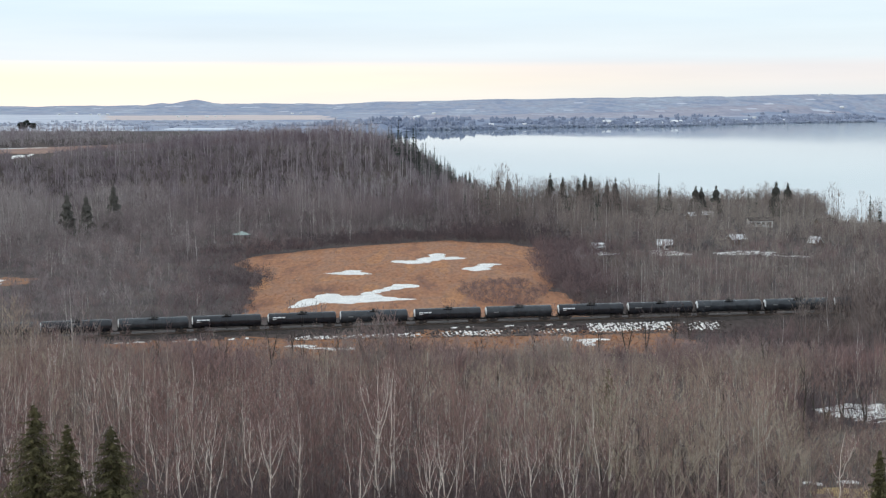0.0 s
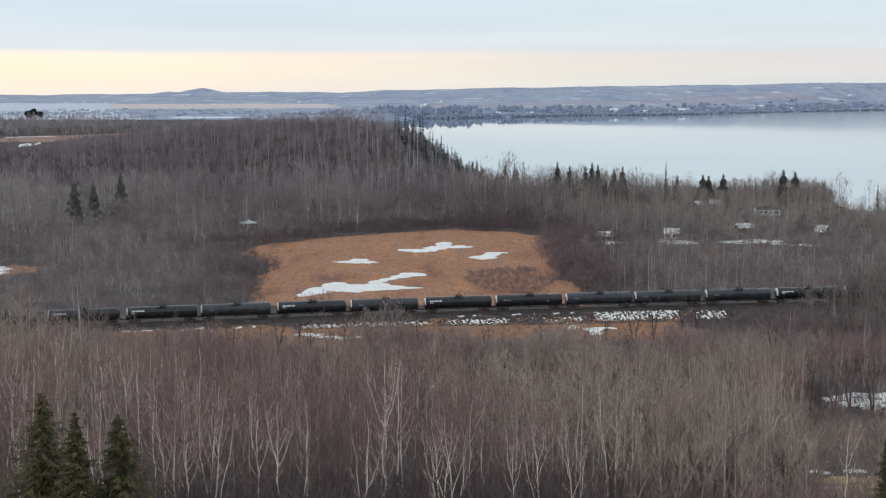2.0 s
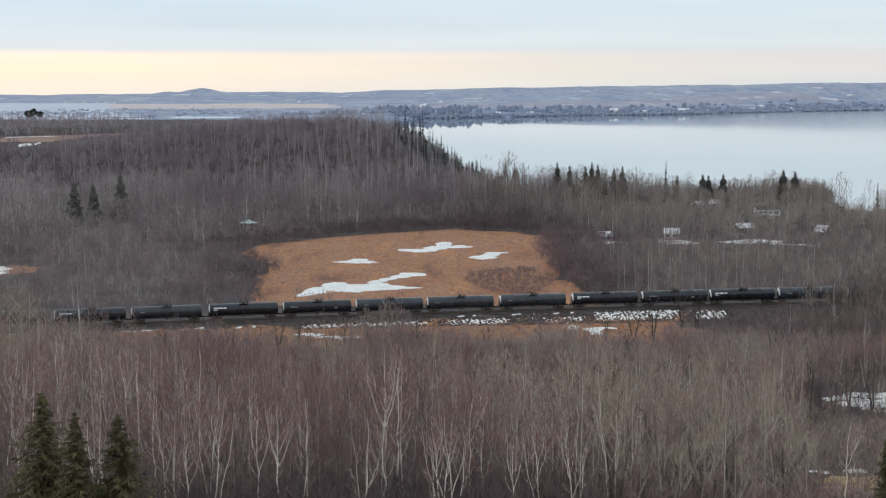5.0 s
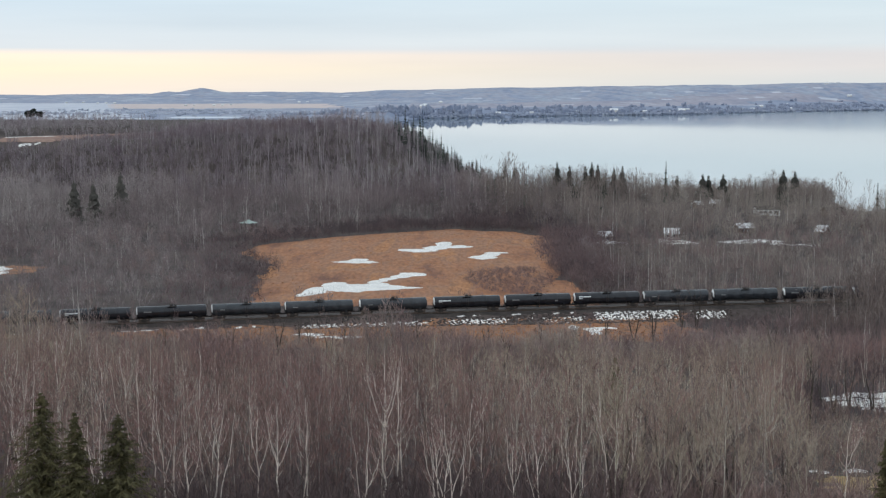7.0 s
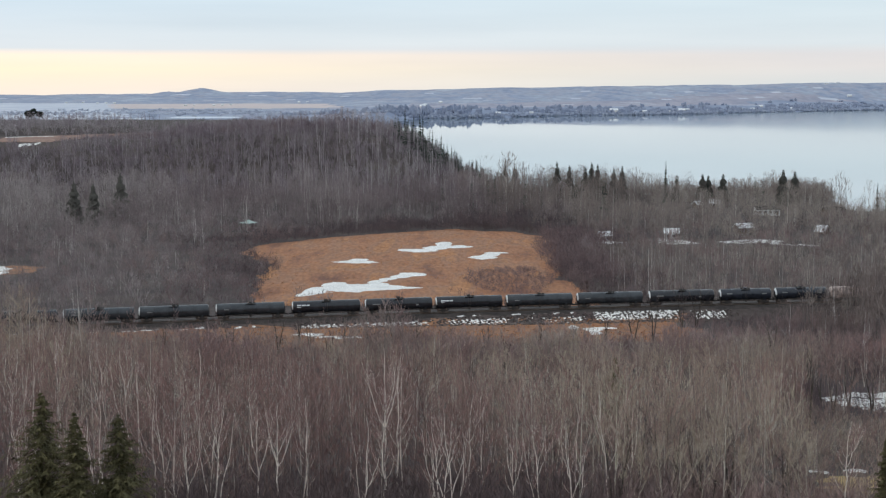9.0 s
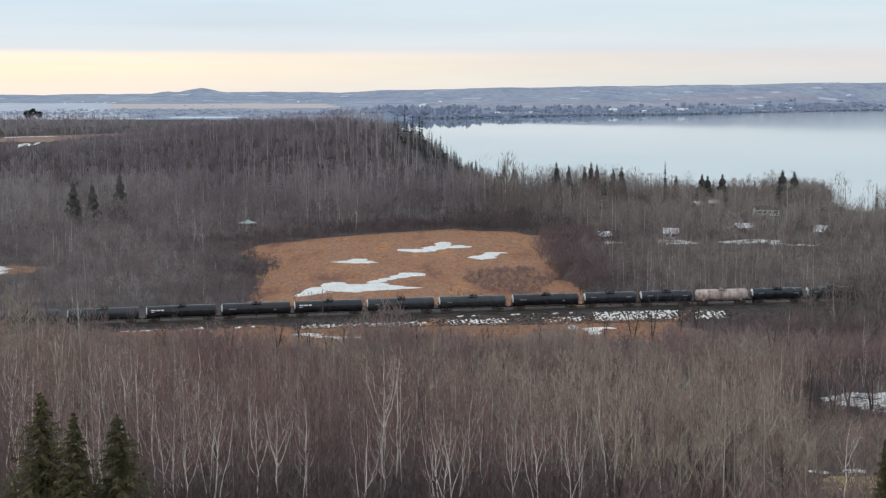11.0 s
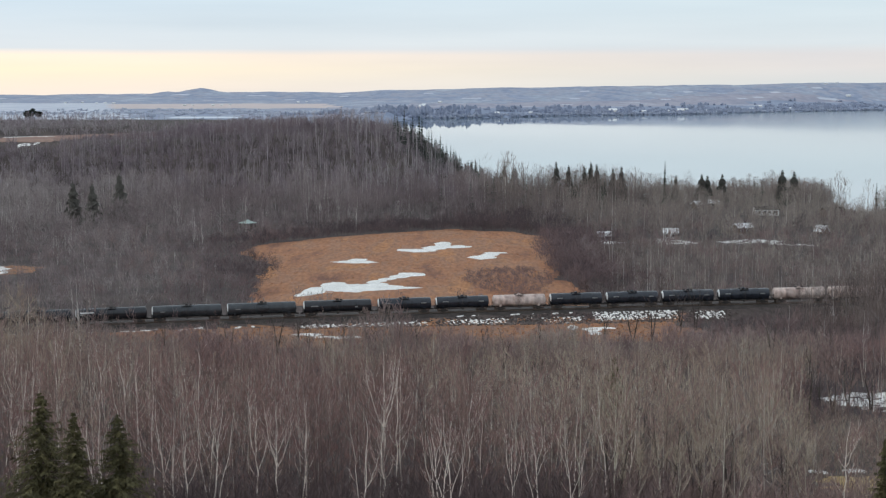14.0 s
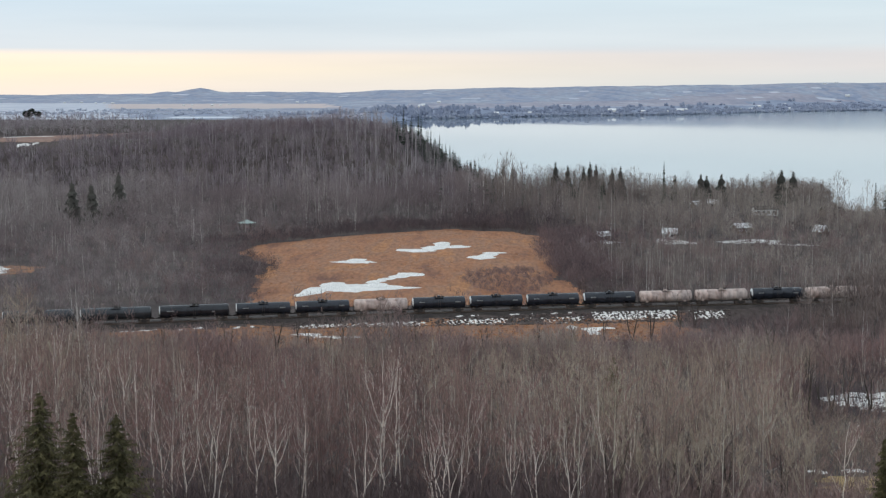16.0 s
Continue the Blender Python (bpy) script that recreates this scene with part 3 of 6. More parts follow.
def stem_tree(seed, h=14.0, n=56, w=0.07, r0=0.14, girth=0.085, low=0.42, bark=2, ln=2.0, limbs=5):
    """A slender forest tree: a straight stem under a narrow brush of rising twigs."""
    k = Maker(seed)
    r = k.r
    lean = (r.uniform(-0.035, 0.035) * h, r.uniform(-0.035, 0.035) * h)
    bend = (r.uniform(-0.012, 0.012) * h, r.uniform(0, 6))

    def trunk(t):
        return (lean[0] * t + bend[0] * math.sin(4 * t + bend[1]), lean[1] * t, h * t)
    k.limb([trunk(t) for t in (0, 0.4, 0.75, 0.97)], [r0, r0 * 0.75, r0 * 0.45, 0.015], mat=bark)
    for i in range(limbs):
        t = low + (0.85 - low) * (i + r.random()) / limbs
        a, an, up, d = trunk(t), r.uniform(0, 6.28), r.uniform(0.85, 1.25), h * r.uniform(0.12, 0.22)
        k.spike(a, (a[0] + math.cos(an) * math.cos(up) * d, a[1] + math.sin(an) * math.cos(up) * d, min(a[2] + math.sin(up) * d, h)), r0 * 0.3, 0)
    for i in range(n):
        t = low + (0.95 - low) * r.random() ** 0.8
        q = (t - low) / (1 - low)
        a, an = trunk(t), r.uniform(0, 6.28)
        d = h * girth * (0.25 + math.sin(math.pi * min(0.15 + 0.8 * q, 1.0))) * r.random() ** 0.6
        c = (a[0] + math.cos(an) * d, a[1] + math.sin(an) * d, a[2] + d * 0.5)
        tu, tl = r.uniform(0.95, 1.5), ln * r.uniform(0.5, 1.2) * (1.2 - 0.6 * q)
        ta = an + r.gauss(0, 0.8)
        k.sliver(c, (c[0] + math.cos(ta) * math.cos(tu) * tl, c[1] + math.sin(ta) * math.cos(tu) * tl, min(c[2] + math.sin(tu) * tl, h * 1.03)), w * r.uniform(0.7, 1.3))
    return k.arrays()


def dome_tree(seed, h=12.0, n=130, w=0.07, r0=0.10, wide=0.27, mid=0.60, tall=0.40, bark=0, ln=1.5, limbs=7, stems=1):
    """A round-crowned hardwood: limbs that part low and a fine dome of twigs."""
    k = Maker(seed)
    r = k.r
    for s in range(stems):
        lean = (r.uniform(-0.07, 0.07) * h, r.uniform(-0.07, 0.07) * h)
        k.limb([(lean[0] * s, 0, 0), (lean[0] * 0.4, lean[1] * 0.4, h * 0.4), (lean[0], lean[1], h * 0.9)], [r0, r0 * 0.7, 0.02], mat=bark)
    lobes = [(r.gauss(0, 0.35), r.gauss(0, 0.35), r.uniform(-0.35, 0.45), r.uniform(0.55, 0.8)) for _ in range(5)]
    for i in range(limbs):
        an, up = r.uniform(0, 6.28), r.uniform(0.6, 1.15)
        a, d = (0, 0, h * r.uniform(0.2, 0.45)), h * r.uniform(0.25, 0.42)
        k.spike(a, (math.cos(an) * math.cos(up) * d, math.sin(an) * math.cos(up) * d, a[2] + math.sin(up) * d), r0 * 0.4, bark)
    for i in range(n):
        lx, ly, lz, lr = lobes[i % 5]
        an, e, d = r.uniform(0, 6.28), r.uniform(-0.8, 1.5), lr * r.random() ** 0.45
        p = (lx + math.cos(an) * math.cos(e) * d, ly + math.sin(an) * math.cos(e) * d, lz + math.sin(e) * d)
        c = (p[0] * h * wide, p[1] * h * wide, h * mid + p[2] * h * tall)
        v = (p[0] * 0.7 + r.gauss(0, 0.35), p[1] * 0.7 + r.gauss(0, 0.35), 1.0 + r.gauss(0, 0.25))
        tl = ln * r.uniform(0.5, 1.2) / math.sqrt(v[0] ** 2 + v[1] ** 2 + v[2] ** 2)
        k.sliver(c, (c[0] + v[0] * tl, c[1] + v[1] * tl, c[2] + v[2] * tl), w * r.uniform(0.7, 1.3))
    return k.arrays()


def shrub(seed, h=4.0, stems=9, twigs=10, w=0.07, mat=1):
    k = Maker(seed)
    r = k.r
    for s in range(stems):
        an, tilt = r.uniform(0, 6.28), r.uniform(0.05, 0.75)
        ln = h * r.uniform(0.7, 1.05)
        a = (r.uniform(-0.25, 0.25) * h, r.uniform(-0.25, 0.25) * h, 0)
        b = (a[0] + math.cos(an) * math.sin(tilt) * ln, a[1] + math.sin(an) * math.sin(tilt) * ln, math.cos(tilt) * ln)
        k.spike(a, b, 0.035, mat)
        for j in range(twigs):
            q = r.uniform(0.25, 1.0)
            c = [a[m] + (b[m] - a[m]) * q for m in range(3)]
            ta, tu = r.uniform(0, 6.28), r.uniform(0.6, 1.45)
            tl = ln * r.uniform(0.2, 0.45)
            k.sliver(c, (c[0] + math.cos(ta) * math.cos(tu) * tl, c[1] + math.sin(ta) * math.cos(tu) * tl, c[2] + math.sin(tu) * tl), w * r.uniform(0.6, 1.3), mat)
    return k.arrays()


def spruce(seed, h=12.0, tiers=22, per=9, base=0.23, needles=0, w=0.5, ragged=0.25, bare=0.06, power=0.85):
    """A conifer of drooping boughs in tiers; needles > 0 hangs that many sprays on each bough."""
    k = Maker(seed)
    r = k.r
    k.limb([(0, 0, 0), (0, 0, h * 0.5), (0, 0, h)], [h * 0.014, h * 0.009, 0.01], 5)
    for i in range(tiers):
        t = bare + (0.985 - bare) * (i + r.uniform(-0.3, 0.3)) / (tiers - 1)
        t = min(max(t, bare), 0.99)
        rad = h * base * (1 - t) ** power * (0.75 + 0.25 * math.sin(2 + 5.1 * i)) + 0.05
        for j in range(max(4, round(per * (1.15 - 0.6 * t)))):
            an = r.uniform(0, 6.28)
            ln = rad * r.uniform(1 - ragged * 1.6, 1 + ragged)
            z0 = h * t
            droop = ln * r.uniform(0.12, 0.45)
            mid = (math.cos(an) * ln * 0.55, math.sin(an) * ln * 0.55, z0 - droop * 0.75)
            end = (math.cos(an) * ln, math.sin(an) * ln, z0 - droop * 0.8 + ln * 0.08)
            ww = w * (0.25 + 0.35 * ln)
            if not needles:
                px, py = -math.sin(an) * ww, math.cos(an) * ww
                o = len(k.v)
                k.v += [(0, 0, z0), (mid[0] + px, mid[1] + py, mid[2] - ww * 0.5), (mid[0] - px, mid[1] - py, mid[2] - ww * 0.5), end, (mid[0], mid[1], mid[2] + ww * 0.25)]
                k.t += [(o, o + 1, o + 4), (o, o + 4, o + 2), (o + 4, o + 1, o + 3), (o + 4, o + 3, o + 2)]
                k.m += [1] * 4
            else:
                k.spike((0, 0, z0), mid, 0.02)
                for q in range(needles):
                    f = (q + r.random()) / needles
                    c = (end[0] * f, end[1] * f, z0 - droop * math.sin(min(f * 1.3, 1.0) * 1.5) * 0.9 + (0.1 * ln * f))
                    sa = an + r.choice((-1, 1)) * r.uniform(0.3, 1.2)
                    sl = (0.11 + 0.30 * ln * (1 - 0.55 * f)) * r.uniform(0.7, 1.3)
                    dn = r.uniform(-0.55, 0.08)
                    d = (c[0] + math.cos(sa) * sl, c[1] + math.sin(sa) * sl, c[2] + dn * sl)
                    k.sliver(c, d, w * 0.26 * r.uniform(0.7, 1.3))
                    k.sliver((c[0], c[1], c[2] + 0.04), (d[0], d[1], d[2] - 0.16 * sl - 0.06), w * 0.30 * r.uniform(0.7, 1.3))
    return k.arrays()


def scatter(x0, x1, y0, y1, gap, seed, wedge=0.284):
    """Jittered places on a grid inside the wedge of land that the valley opens to."""
    rng = np.random.RandomState(seed)
    X, Y = np.meshgrid(np.arange(x0, x1, gap), np.arange(y0, y1, gap))
    X, Y = X.ravel() + rng.uniform(-0.5, 0.5, X.size) * gap, Y.ravel() + rng.uniform(-0.5, 0.5, X.size) * gap
    k = np.abs(X) < wedge * Y + 8
    return X[k], Y[k], rng


def plant(soup, tmpls, x, y, size, rng, tone, vary=0.18, sink=0.15):
    """Stands the plants on the ground, each of a template picked at random; size: scale against the template."""
    pick = rng.randint(0, len(tmpls), len(x))
    up = size * rng.uniform(1 - vary, 1 + vary, len(x))
    P = np.stack([x, y, ground_z(x, y) - sink, up * rng.uniform(0.85, 1.15, len(x)), up, rng.uniform(0, 6.28, len(x))], 1)
    for i, t in enumerate(tmpls):
        soup.add(t, P[pick == i], tone[pick == i])


def clear_of(x, y):
    """True where woods may stand: off the line, the marsh, the clearings and the field."""
    ok = ~in_marsh(x, y, 1.0) & ~((np.abs(x + 79.5) < 5.5) & (np.abs(y - 667) < 9)) & ~((np.abs(x + 150) < 16) & (np.abs(y - 682) < 16))
    ok &= np.abs(y - rail_y(x)) > 6.5
    ok &= ~(in_field(x, y) | ((x > -266) & (x < -182) & (y > np.where(x < -215, 922, 946)) & (y < field_far(x) + 3) & (np.sin(7.3 * x + 3.1 * y) > -0.8)))
    ok &= ~(((x + 137) / 11) ** 2 + ((y - 502) / 32) ** 2 < 1)
    ok &= ~(((x - 75) / 11.5) ** 2 + ((y - 285) / 23) ** 2 < 0.85 + 0.35 * wob(x, y, 6))
    ok &= ~(((x - 55) / 6) ** 2 + ((y - 202) / 6) ** 2 < 1)
    return ok


FRONT = [bare_tree(10 + i, 13.0, 17, 21, 0.06, 0.20, 0.30, 0.030, 1 + (i % 3 == 1), 2 if i == 6 else 0, 0.9, 1.0, 0.2) for i in range(8)]
NEAR = [bare_tree(20 + i, 12.0, 13, 14, 0.055, 0.19, 0.32, 0.045, 1 + (i % 2), (2, 0, 2)[i % 3], 1.0, 1.3) for i in range(5)]
NEAR += [dome_tree(25 + i, 12.0, 190, 0.042, 0.06, 0.21, 0.62, 0.37, (2, 0)[i % 2], 1.15, 12) for i in range(6)]
NEAR_THIN = [bare_tree(30 + i, 9.0, 9, 10, 0.05, 0.16, 0.2, 0.045, 1 + (i % 2), (0, 2)[i % 2], 1.0, 1.2) for i in range(6)]
MID = [dome_tree(50 + i, 12.0, 128, 0.09, 0.09, bark=(0, 0, 0, 2)[i % 4]) for i in range(9)]
WILLOW = [dome_tree(150 + i, 10.0, 330, 0.10, 0.10, 0.50, 0.52, 0.42, 0, 1.3, 12, 2) for i in range(5)]
POLE = [stem_tree(120 + i, 9.0, 60, 0.05, 0.055, 0.12, 0.2, (0, 2, 0)[i % 3], 1.5) for i in range(6)]
LAKETREE = [stem_tree(140 + i, 12.0, 92, 0.105, 0.10, 0.14, 0.22, (0, 0, 2, 0, 0)[i % 5], 1.8, 7) for i in range(7)]
HILLTREE = [stem_tree(60 + i, 14.0, 60, 0.085, 0.15, 0.085, 0.40, (2, 2, 0)[i % 3], 2.2) for i in range(7)]
BUSH = [shrub(70 + i) for i in range(6)]
UNDER = [shrub(75 + i, 4.0, 9, 9, 0.06, 3) for i in range(5)]
THICKET = [shrub(170 + i, 4.0, 6, 10, 0.15) for i in range(6)]
NEARTHICKET = [shrub(180 + i, 4.0, 5, 8, 0.10, 3) for i in range(6)]
WOOD_MATS = [M_BARK, M_TWIG_MID, M_PALE]

# the near wood, on the slope below the viewpoint
near_wood = Soup()
x, y, rng = scatter(-80, 80, 163, 225, 3.9, 1)
k = clear_of(x, y) & (rng.rand(len(x)) < 0.93 + 0.25 * wob(x, y, 12, 6.0))
x, y = x[k], y[k]
tone = np.clip(0.32 + 0.40 * step(-5, 35, x) - 0.14 * step(185, 165, y) * step(20, 5, x) - 0.2 * step(185, 168, y) * step(-15, -9, x) * step(18, 8, x) + 0.24 * wob(x, y, 14, 4.0) + rng.normal(0, 0.16, len(x)), 0, 1)
low = 1 - np.interp(y, [163, 190, 225], [0.3, 0.36, 0.45]) * np.exp(-((x / y * 200 - 50) / 7) ** 2)
plant(near_wood, FRONT, x, y, np.interp(x, [-60, 20, 60], [1.05, 1.0, 0.85]) * low, rng, tone, 0.32)
x, y, rng = scatter(-120, 120, 218, 342, 3.75, 10)
k = clear_of(x, y) & (y < 338 - 8 * wob(x, y, 25, 2.0)) & (rng.rand(len(x)) < 0.9 + 0.3 * wob(x, y, 14, 6.0))
x, y = x[k], y[k]
shorter = np.interp(y, [200, 260, 300, 338], [1.05, 0.95, 0.72, 0.55]) * (1 + 0.16 * wob(x, y, 16, 9.0))
shorter = shorter + step(-62, -84, x) * step(270, 320, y) * 0.75
# young growth below the snowy clearing
shorter = shorter * (1 - np.interp(y, [210, 225, 245, 268, 276], [0.3, 0.5, 0.74, 0.8, 0]) * step(0.212, 0.228, x / y) * step(0.285, 0.272, x / y))
tone = np.clip(0.34 + 0.10 * step(5, -15, x) + (0.27 + 0.10 * step(245, 270, y)) * step(0, 40, x) - 0.22 * step(62, 80, x) * step(285, 300, y) - 0.45 * step(44, 56, x) * step(244, 254, y) * step(292, 282, y) + 0.16 * step(270, 330, y) + 0.30 * wob(x, y, 20, 4.0) + 0.22 * wob(x, y, 42, 9.0) + rng.normal(0, 0.15, len(x)), 0, 1)
thin = rng.rand(len(x)) < 0.35
plant(near_wood, NEAR, x[~thin], y[~thin], shorter[~thin], rng, tone[~thin], 0.25)
plant(near_wood, NEAR_THIN, x[thin], y[thin], shorter[thin] * 0.95, rng, tone[thin], 0.25)
x, y, rng = scatter(-120, 120, 153, 345, 6.0, 2)
k = clear_of(x, y)
x, y = x[k], y[k]
plant(near_wood, UNDER, x, y, np.full(len(x), 0.8), rng, np.clip(0.15 - 0.15 * step(200, 170, y) + 0.5 * step(10, 40, x) + 0.25 * wob(x, y, 20), 0, 1), 0.35)
x, y, rng = scatter(-48, 50, 153, 178, 2.9, 73)
plant(near_wood, UNDER, x, y, np.full(len(x), 1.25), rng, np.clip(0.10 + 0.50 * step(12, 28, x) + 0.12 * step(-20, -28, x) + 0.2 * wob(x, y, 8, 3.0) + rng.normal(0, 0.1, len(x)), 0, 1), 0.35)
x, y, rng = scatter(-90, 90, 178, 338, 4.4, 75)
k = clear_of(x, y)
x, y = x[k], y[k]
plant(near_wood, NEARTHICKET, x, y, np.full(len(x), 0.9), rng, np.clip(0.25 + 0.2 * step(0, 40, x) + 0.2 * wob(x, y, 12, 3.0) + rng.normal(0, 0.12, len(x)), 0, 1), 0.35)
x, y, rng = scatter(66, 88, 268, 303, 5.0, 88)
k = rng.rand(len(x)) < 0.75
plant(near_wood, NEAR_THIN, x[k], y[k], np.full(k.sum(), 0.7), rng, np.clip(0.3 + rng.normal(0, 0.2, k.sum()), 0, 1), 0.3)
near_wood.build("near_woods", [M_BARK_NEAR, M_TWIG_NEAR, M_PALE_NEAR, M_UNDER], "dense leafless aspen and birch wood, brown-grey", "woods")

HOUSES = [(146, 745), (120, 655), (150, 650), (122, 790), (133, 800), (174, 735), (87, 628), (61, 618), (-79.5, 670)]

# woods round the marsh, on the flat and up the hill
mid_wood, lake_wood, hill_wood = Soup(), Soup(), Soup()
x, y, rng = scatter(-330, 330, 345, 838, 7.2, 3)
k = clear_of(x, y) & ~in_marsh(x, y, 16) & ~(in_marsh(x, y, 30) & (y > 600) & (x < 40)) & (ground_z(x, y) > -3.6)
corridor = (np.abs(y - rail_y(x)) < 40) & (x > -82) & (x < 86)
k &= ~corridor & ((y > 376) | (x > 75) | (x < -80))
k &= rng.rand(len(x)) < 0.92 + 0.35 * wob(x, y, 30, 1.0)
x, y = x[k], y[k]
size = np.interp(y, [345, 470, 600, 700, 838], [1.0, 0.55, 0.75, 1.05, 1.15])
size = np.where(x > 40, np.interp(y, [345, 430, 520, 640, 838], [1.1, 0.85, 0.8, 0.8, 0.85]), size)
clump = wob(x, y, 24, 2.0)
size *= (1 + 0.40 * clump) * rng.uniform(0.8, 1.15, len(x))
k = ~np.any([(np.abs(x - hx) < 5.5) & (y > hy - (26 if hx == 146 else 8 if hx > 100 else 3)) & (y < hy + 6) for hx, hy in HOUSES], axis=0)
x, y, size, clump = x[k], y[k], size[k], clump[k]
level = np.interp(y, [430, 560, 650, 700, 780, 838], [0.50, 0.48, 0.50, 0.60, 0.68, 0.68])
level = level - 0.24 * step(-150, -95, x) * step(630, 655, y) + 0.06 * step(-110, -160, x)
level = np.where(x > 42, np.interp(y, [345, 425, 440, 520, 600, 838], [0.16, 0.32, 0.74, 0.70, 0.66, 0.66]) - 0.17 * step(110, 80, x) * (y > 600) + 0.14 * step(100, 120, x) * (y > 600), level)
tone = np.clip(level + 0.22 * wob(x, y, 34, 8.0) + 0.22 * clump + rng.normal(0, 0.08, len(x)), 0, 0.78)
east = ((x > 42) & (y > 425) & (y < 600)) | ((x - 0.17 * (y - 800) > 187) & (y > 690) & (np.sin(9.1 * x + 5.3 * y) > 0.35))
size *= (1 - 0.2 * step(90, 130, x) * step(690, 740, y)) * (1 + 0.1 * step(182, 192, x - 0.17 * (y - 800)) * (y > 690))
lake_side = (x >= 20) & (y > 600)
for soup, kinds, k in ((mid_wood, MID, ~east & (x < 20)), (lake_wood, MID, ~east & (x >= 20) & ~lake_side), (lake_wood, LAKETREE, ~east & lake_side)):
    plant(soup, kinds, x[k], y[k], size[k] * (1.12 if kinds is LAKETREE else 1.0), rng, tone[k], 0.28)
x, y, rng = scatter(42, 330, 426, 600, 4.7, 33)
k = clear_of(x, y) & ~in_marsh(x, y, 14) & (np.abs(y - rail_y(x)) > 12)
x, y = x[k], y[k]
plant(lake_wood, POLE, x, y, np.interp(y, [426, 500, 545, 570, 600], [0.85, 0.95, 0.75, 0.48, 0.36]) * (1 + 0.2 * wob(x, y, 14, 2.0)), rng, np.clip(0.62 + 0.22 * wob(x, y, 20, 5.0) + rng.normal(0, 0.17, len(x)), 0, 1), 0.25)
x, y, rng = scatter(90, 128, 372, 410, 3.1, 31)
k = rail_y(x) - y > 6
plant(lake_wood, LAKETREE[:2], x[k], y[k], np.interp(x[k], [90, 95.5, 98.5, 128], [0.5, 0.55, 1.1, 1.15]), rng, np.clip(0.24 + rng.normal(0, 0.18, k.sum()), 0, 1), 0.25)
x, y, rng = scatter(-330, 60, 838, 1230, 6.6, 4)
k = clear_of(x, y) & (ground_z(x, y) > -3)
k &= (y < 1000) | ((x < -95) & (y > np.where(x < -186, field_far(x) + 6, 1085)) & (y < 1230) & (rng.rand(len(x)) < 0.4))
x, y = x[k], y[k]
tone = np.clip(np.where(y > 1070, 0.60, 0.54 + 0.16 * step(-130, -95, x) + 0.16 * step(-60, -30, x)) + 0.16 * wob(x, y, 40, 6.0) - 0.06 + rng.normal(0, 0.12, len(x)), 0, 1)
plant(hill_wood, HILLTREE, x, y, np.where(y > np.minimum(1080, field_far(x) + 4), np.interp(x, [-235, -205], [0.62, 0.36]), np.interp(y, [900, 960], [0.9, 0.66]) * (1 - 0.45 * step(-112, -135, x) * step(930, 950, y))) * (1 - 0.35 * step(-254, -246, x) * step(-206, -216, x) * step(872, 890, y) * (y < 1000)) * (1 + 0.22 * np.exp(-((x + 50) / 26) ** 2)) * (1 + 0.12 * wob(x, y, 26, 3.0)), rng, tone, 0.2)
x, y, rng = scatter(-185, -5, 945, 1010, 5.2, 14)
tone = np.clip(0.28 + rng.normal(0, 0.12, len(x)), 0, 1)
plant(hill_wood, HILLTREE[:3], x, y, np.interp(x, [-140, -115], [0.35, 0.55]), rng, tone, 0.2)
x, y, rng = scatter(10, 330, 834, 925, 5.5, 5)
k = (ground_z(x, y) > -3.6) & (rng.rand(len(x)) < np.interp(x, [150, 200], [1.0, 0.95]))
x, y = x[k], y[k]
# shore rows toned lighter, haze and lake glare put into the tone
plant(lake_wood, LAKETREE, x, y, np.interp(x, [10, 60, 90, 140, 170], [0.88, 0.95, 0.86, 0.70, 0.70]) * (1 + 0.33 * wob(x, y, 26, 3.0)), rng, np.clip(np.interp(x, [70, 110], [0.4, 0.62]) + rng.normal(0, 0.18, len(x)), 0, 1), 0.25)
x, y, rng = scatter(172, 216, 790, 905, 4.3, 83)
k = (x - 0.17 * (y - 800) < 190) & (ground_z(x, y) > -3.6)
plant(lake_wood, LAKETREE, x[k], y[k], np.full(k.sum(), 0.66), rng, np.clip(0.4 + rng.normal(0, 0.15, k.sum()), 0, 1), 0.25)
# taller crowns in front of the lake
for x0, x1, y0, y1, gap, size, seed in ((50, 98, 800, 882, 8.0, 1.18, 89), (96, 128, 810, 870, 9.5, 0.92, 90), (146, 192, 770, 840, 8.0, 1.0, 91)):
    x, y, rng = scatter(x0, x1, y0, y1, gap, seed)
    k = (ground_z(x, y) > -3.4) & ~np.any([(np.abs(x - hx) < 6) & (y > hy - 40) & (y < hy + 6) for hx, hy in HOUSES], axis=0)
    plant(lake_wood, MID, x[k], y[k], size * (1 + 0.2 * wob(x[k], y[k], 20, 3.0)), rng, np.clip(0.44 + rng.normal(0, 0.18, k.sum()), 0, 1), 0.22)
# stems before the cottages
rng = np.random.RandomState(92)
for hx, hy in HOUSES[1:8]:
    x, y = hx + rng.uniform(-5, 5, 6), hy - rng.uniform(7, 15, 6)
    plant(lake_wood, LAKETREE, x, y, np.full(6, 0.62), rng, np.clip(0.4 + rng.normal(0, 0.2, 6), 0, 1), 0.3)
# broad willows standing out of the valley wood
x, y, rng = scatter(-250, 60, 445, 830, 15.0, 84)
k = clear_of(x, y) & ~in_marsh(x, y, 9) & ~(in_marsh(x, y, 28) & (y > 600)) & (np.abs(y - rail_y(x)) > 16) & (rng.rand(len(x)) < 0.8) & (np.abs(x + 79.5) > 9)
x, y = x[k], y[k]
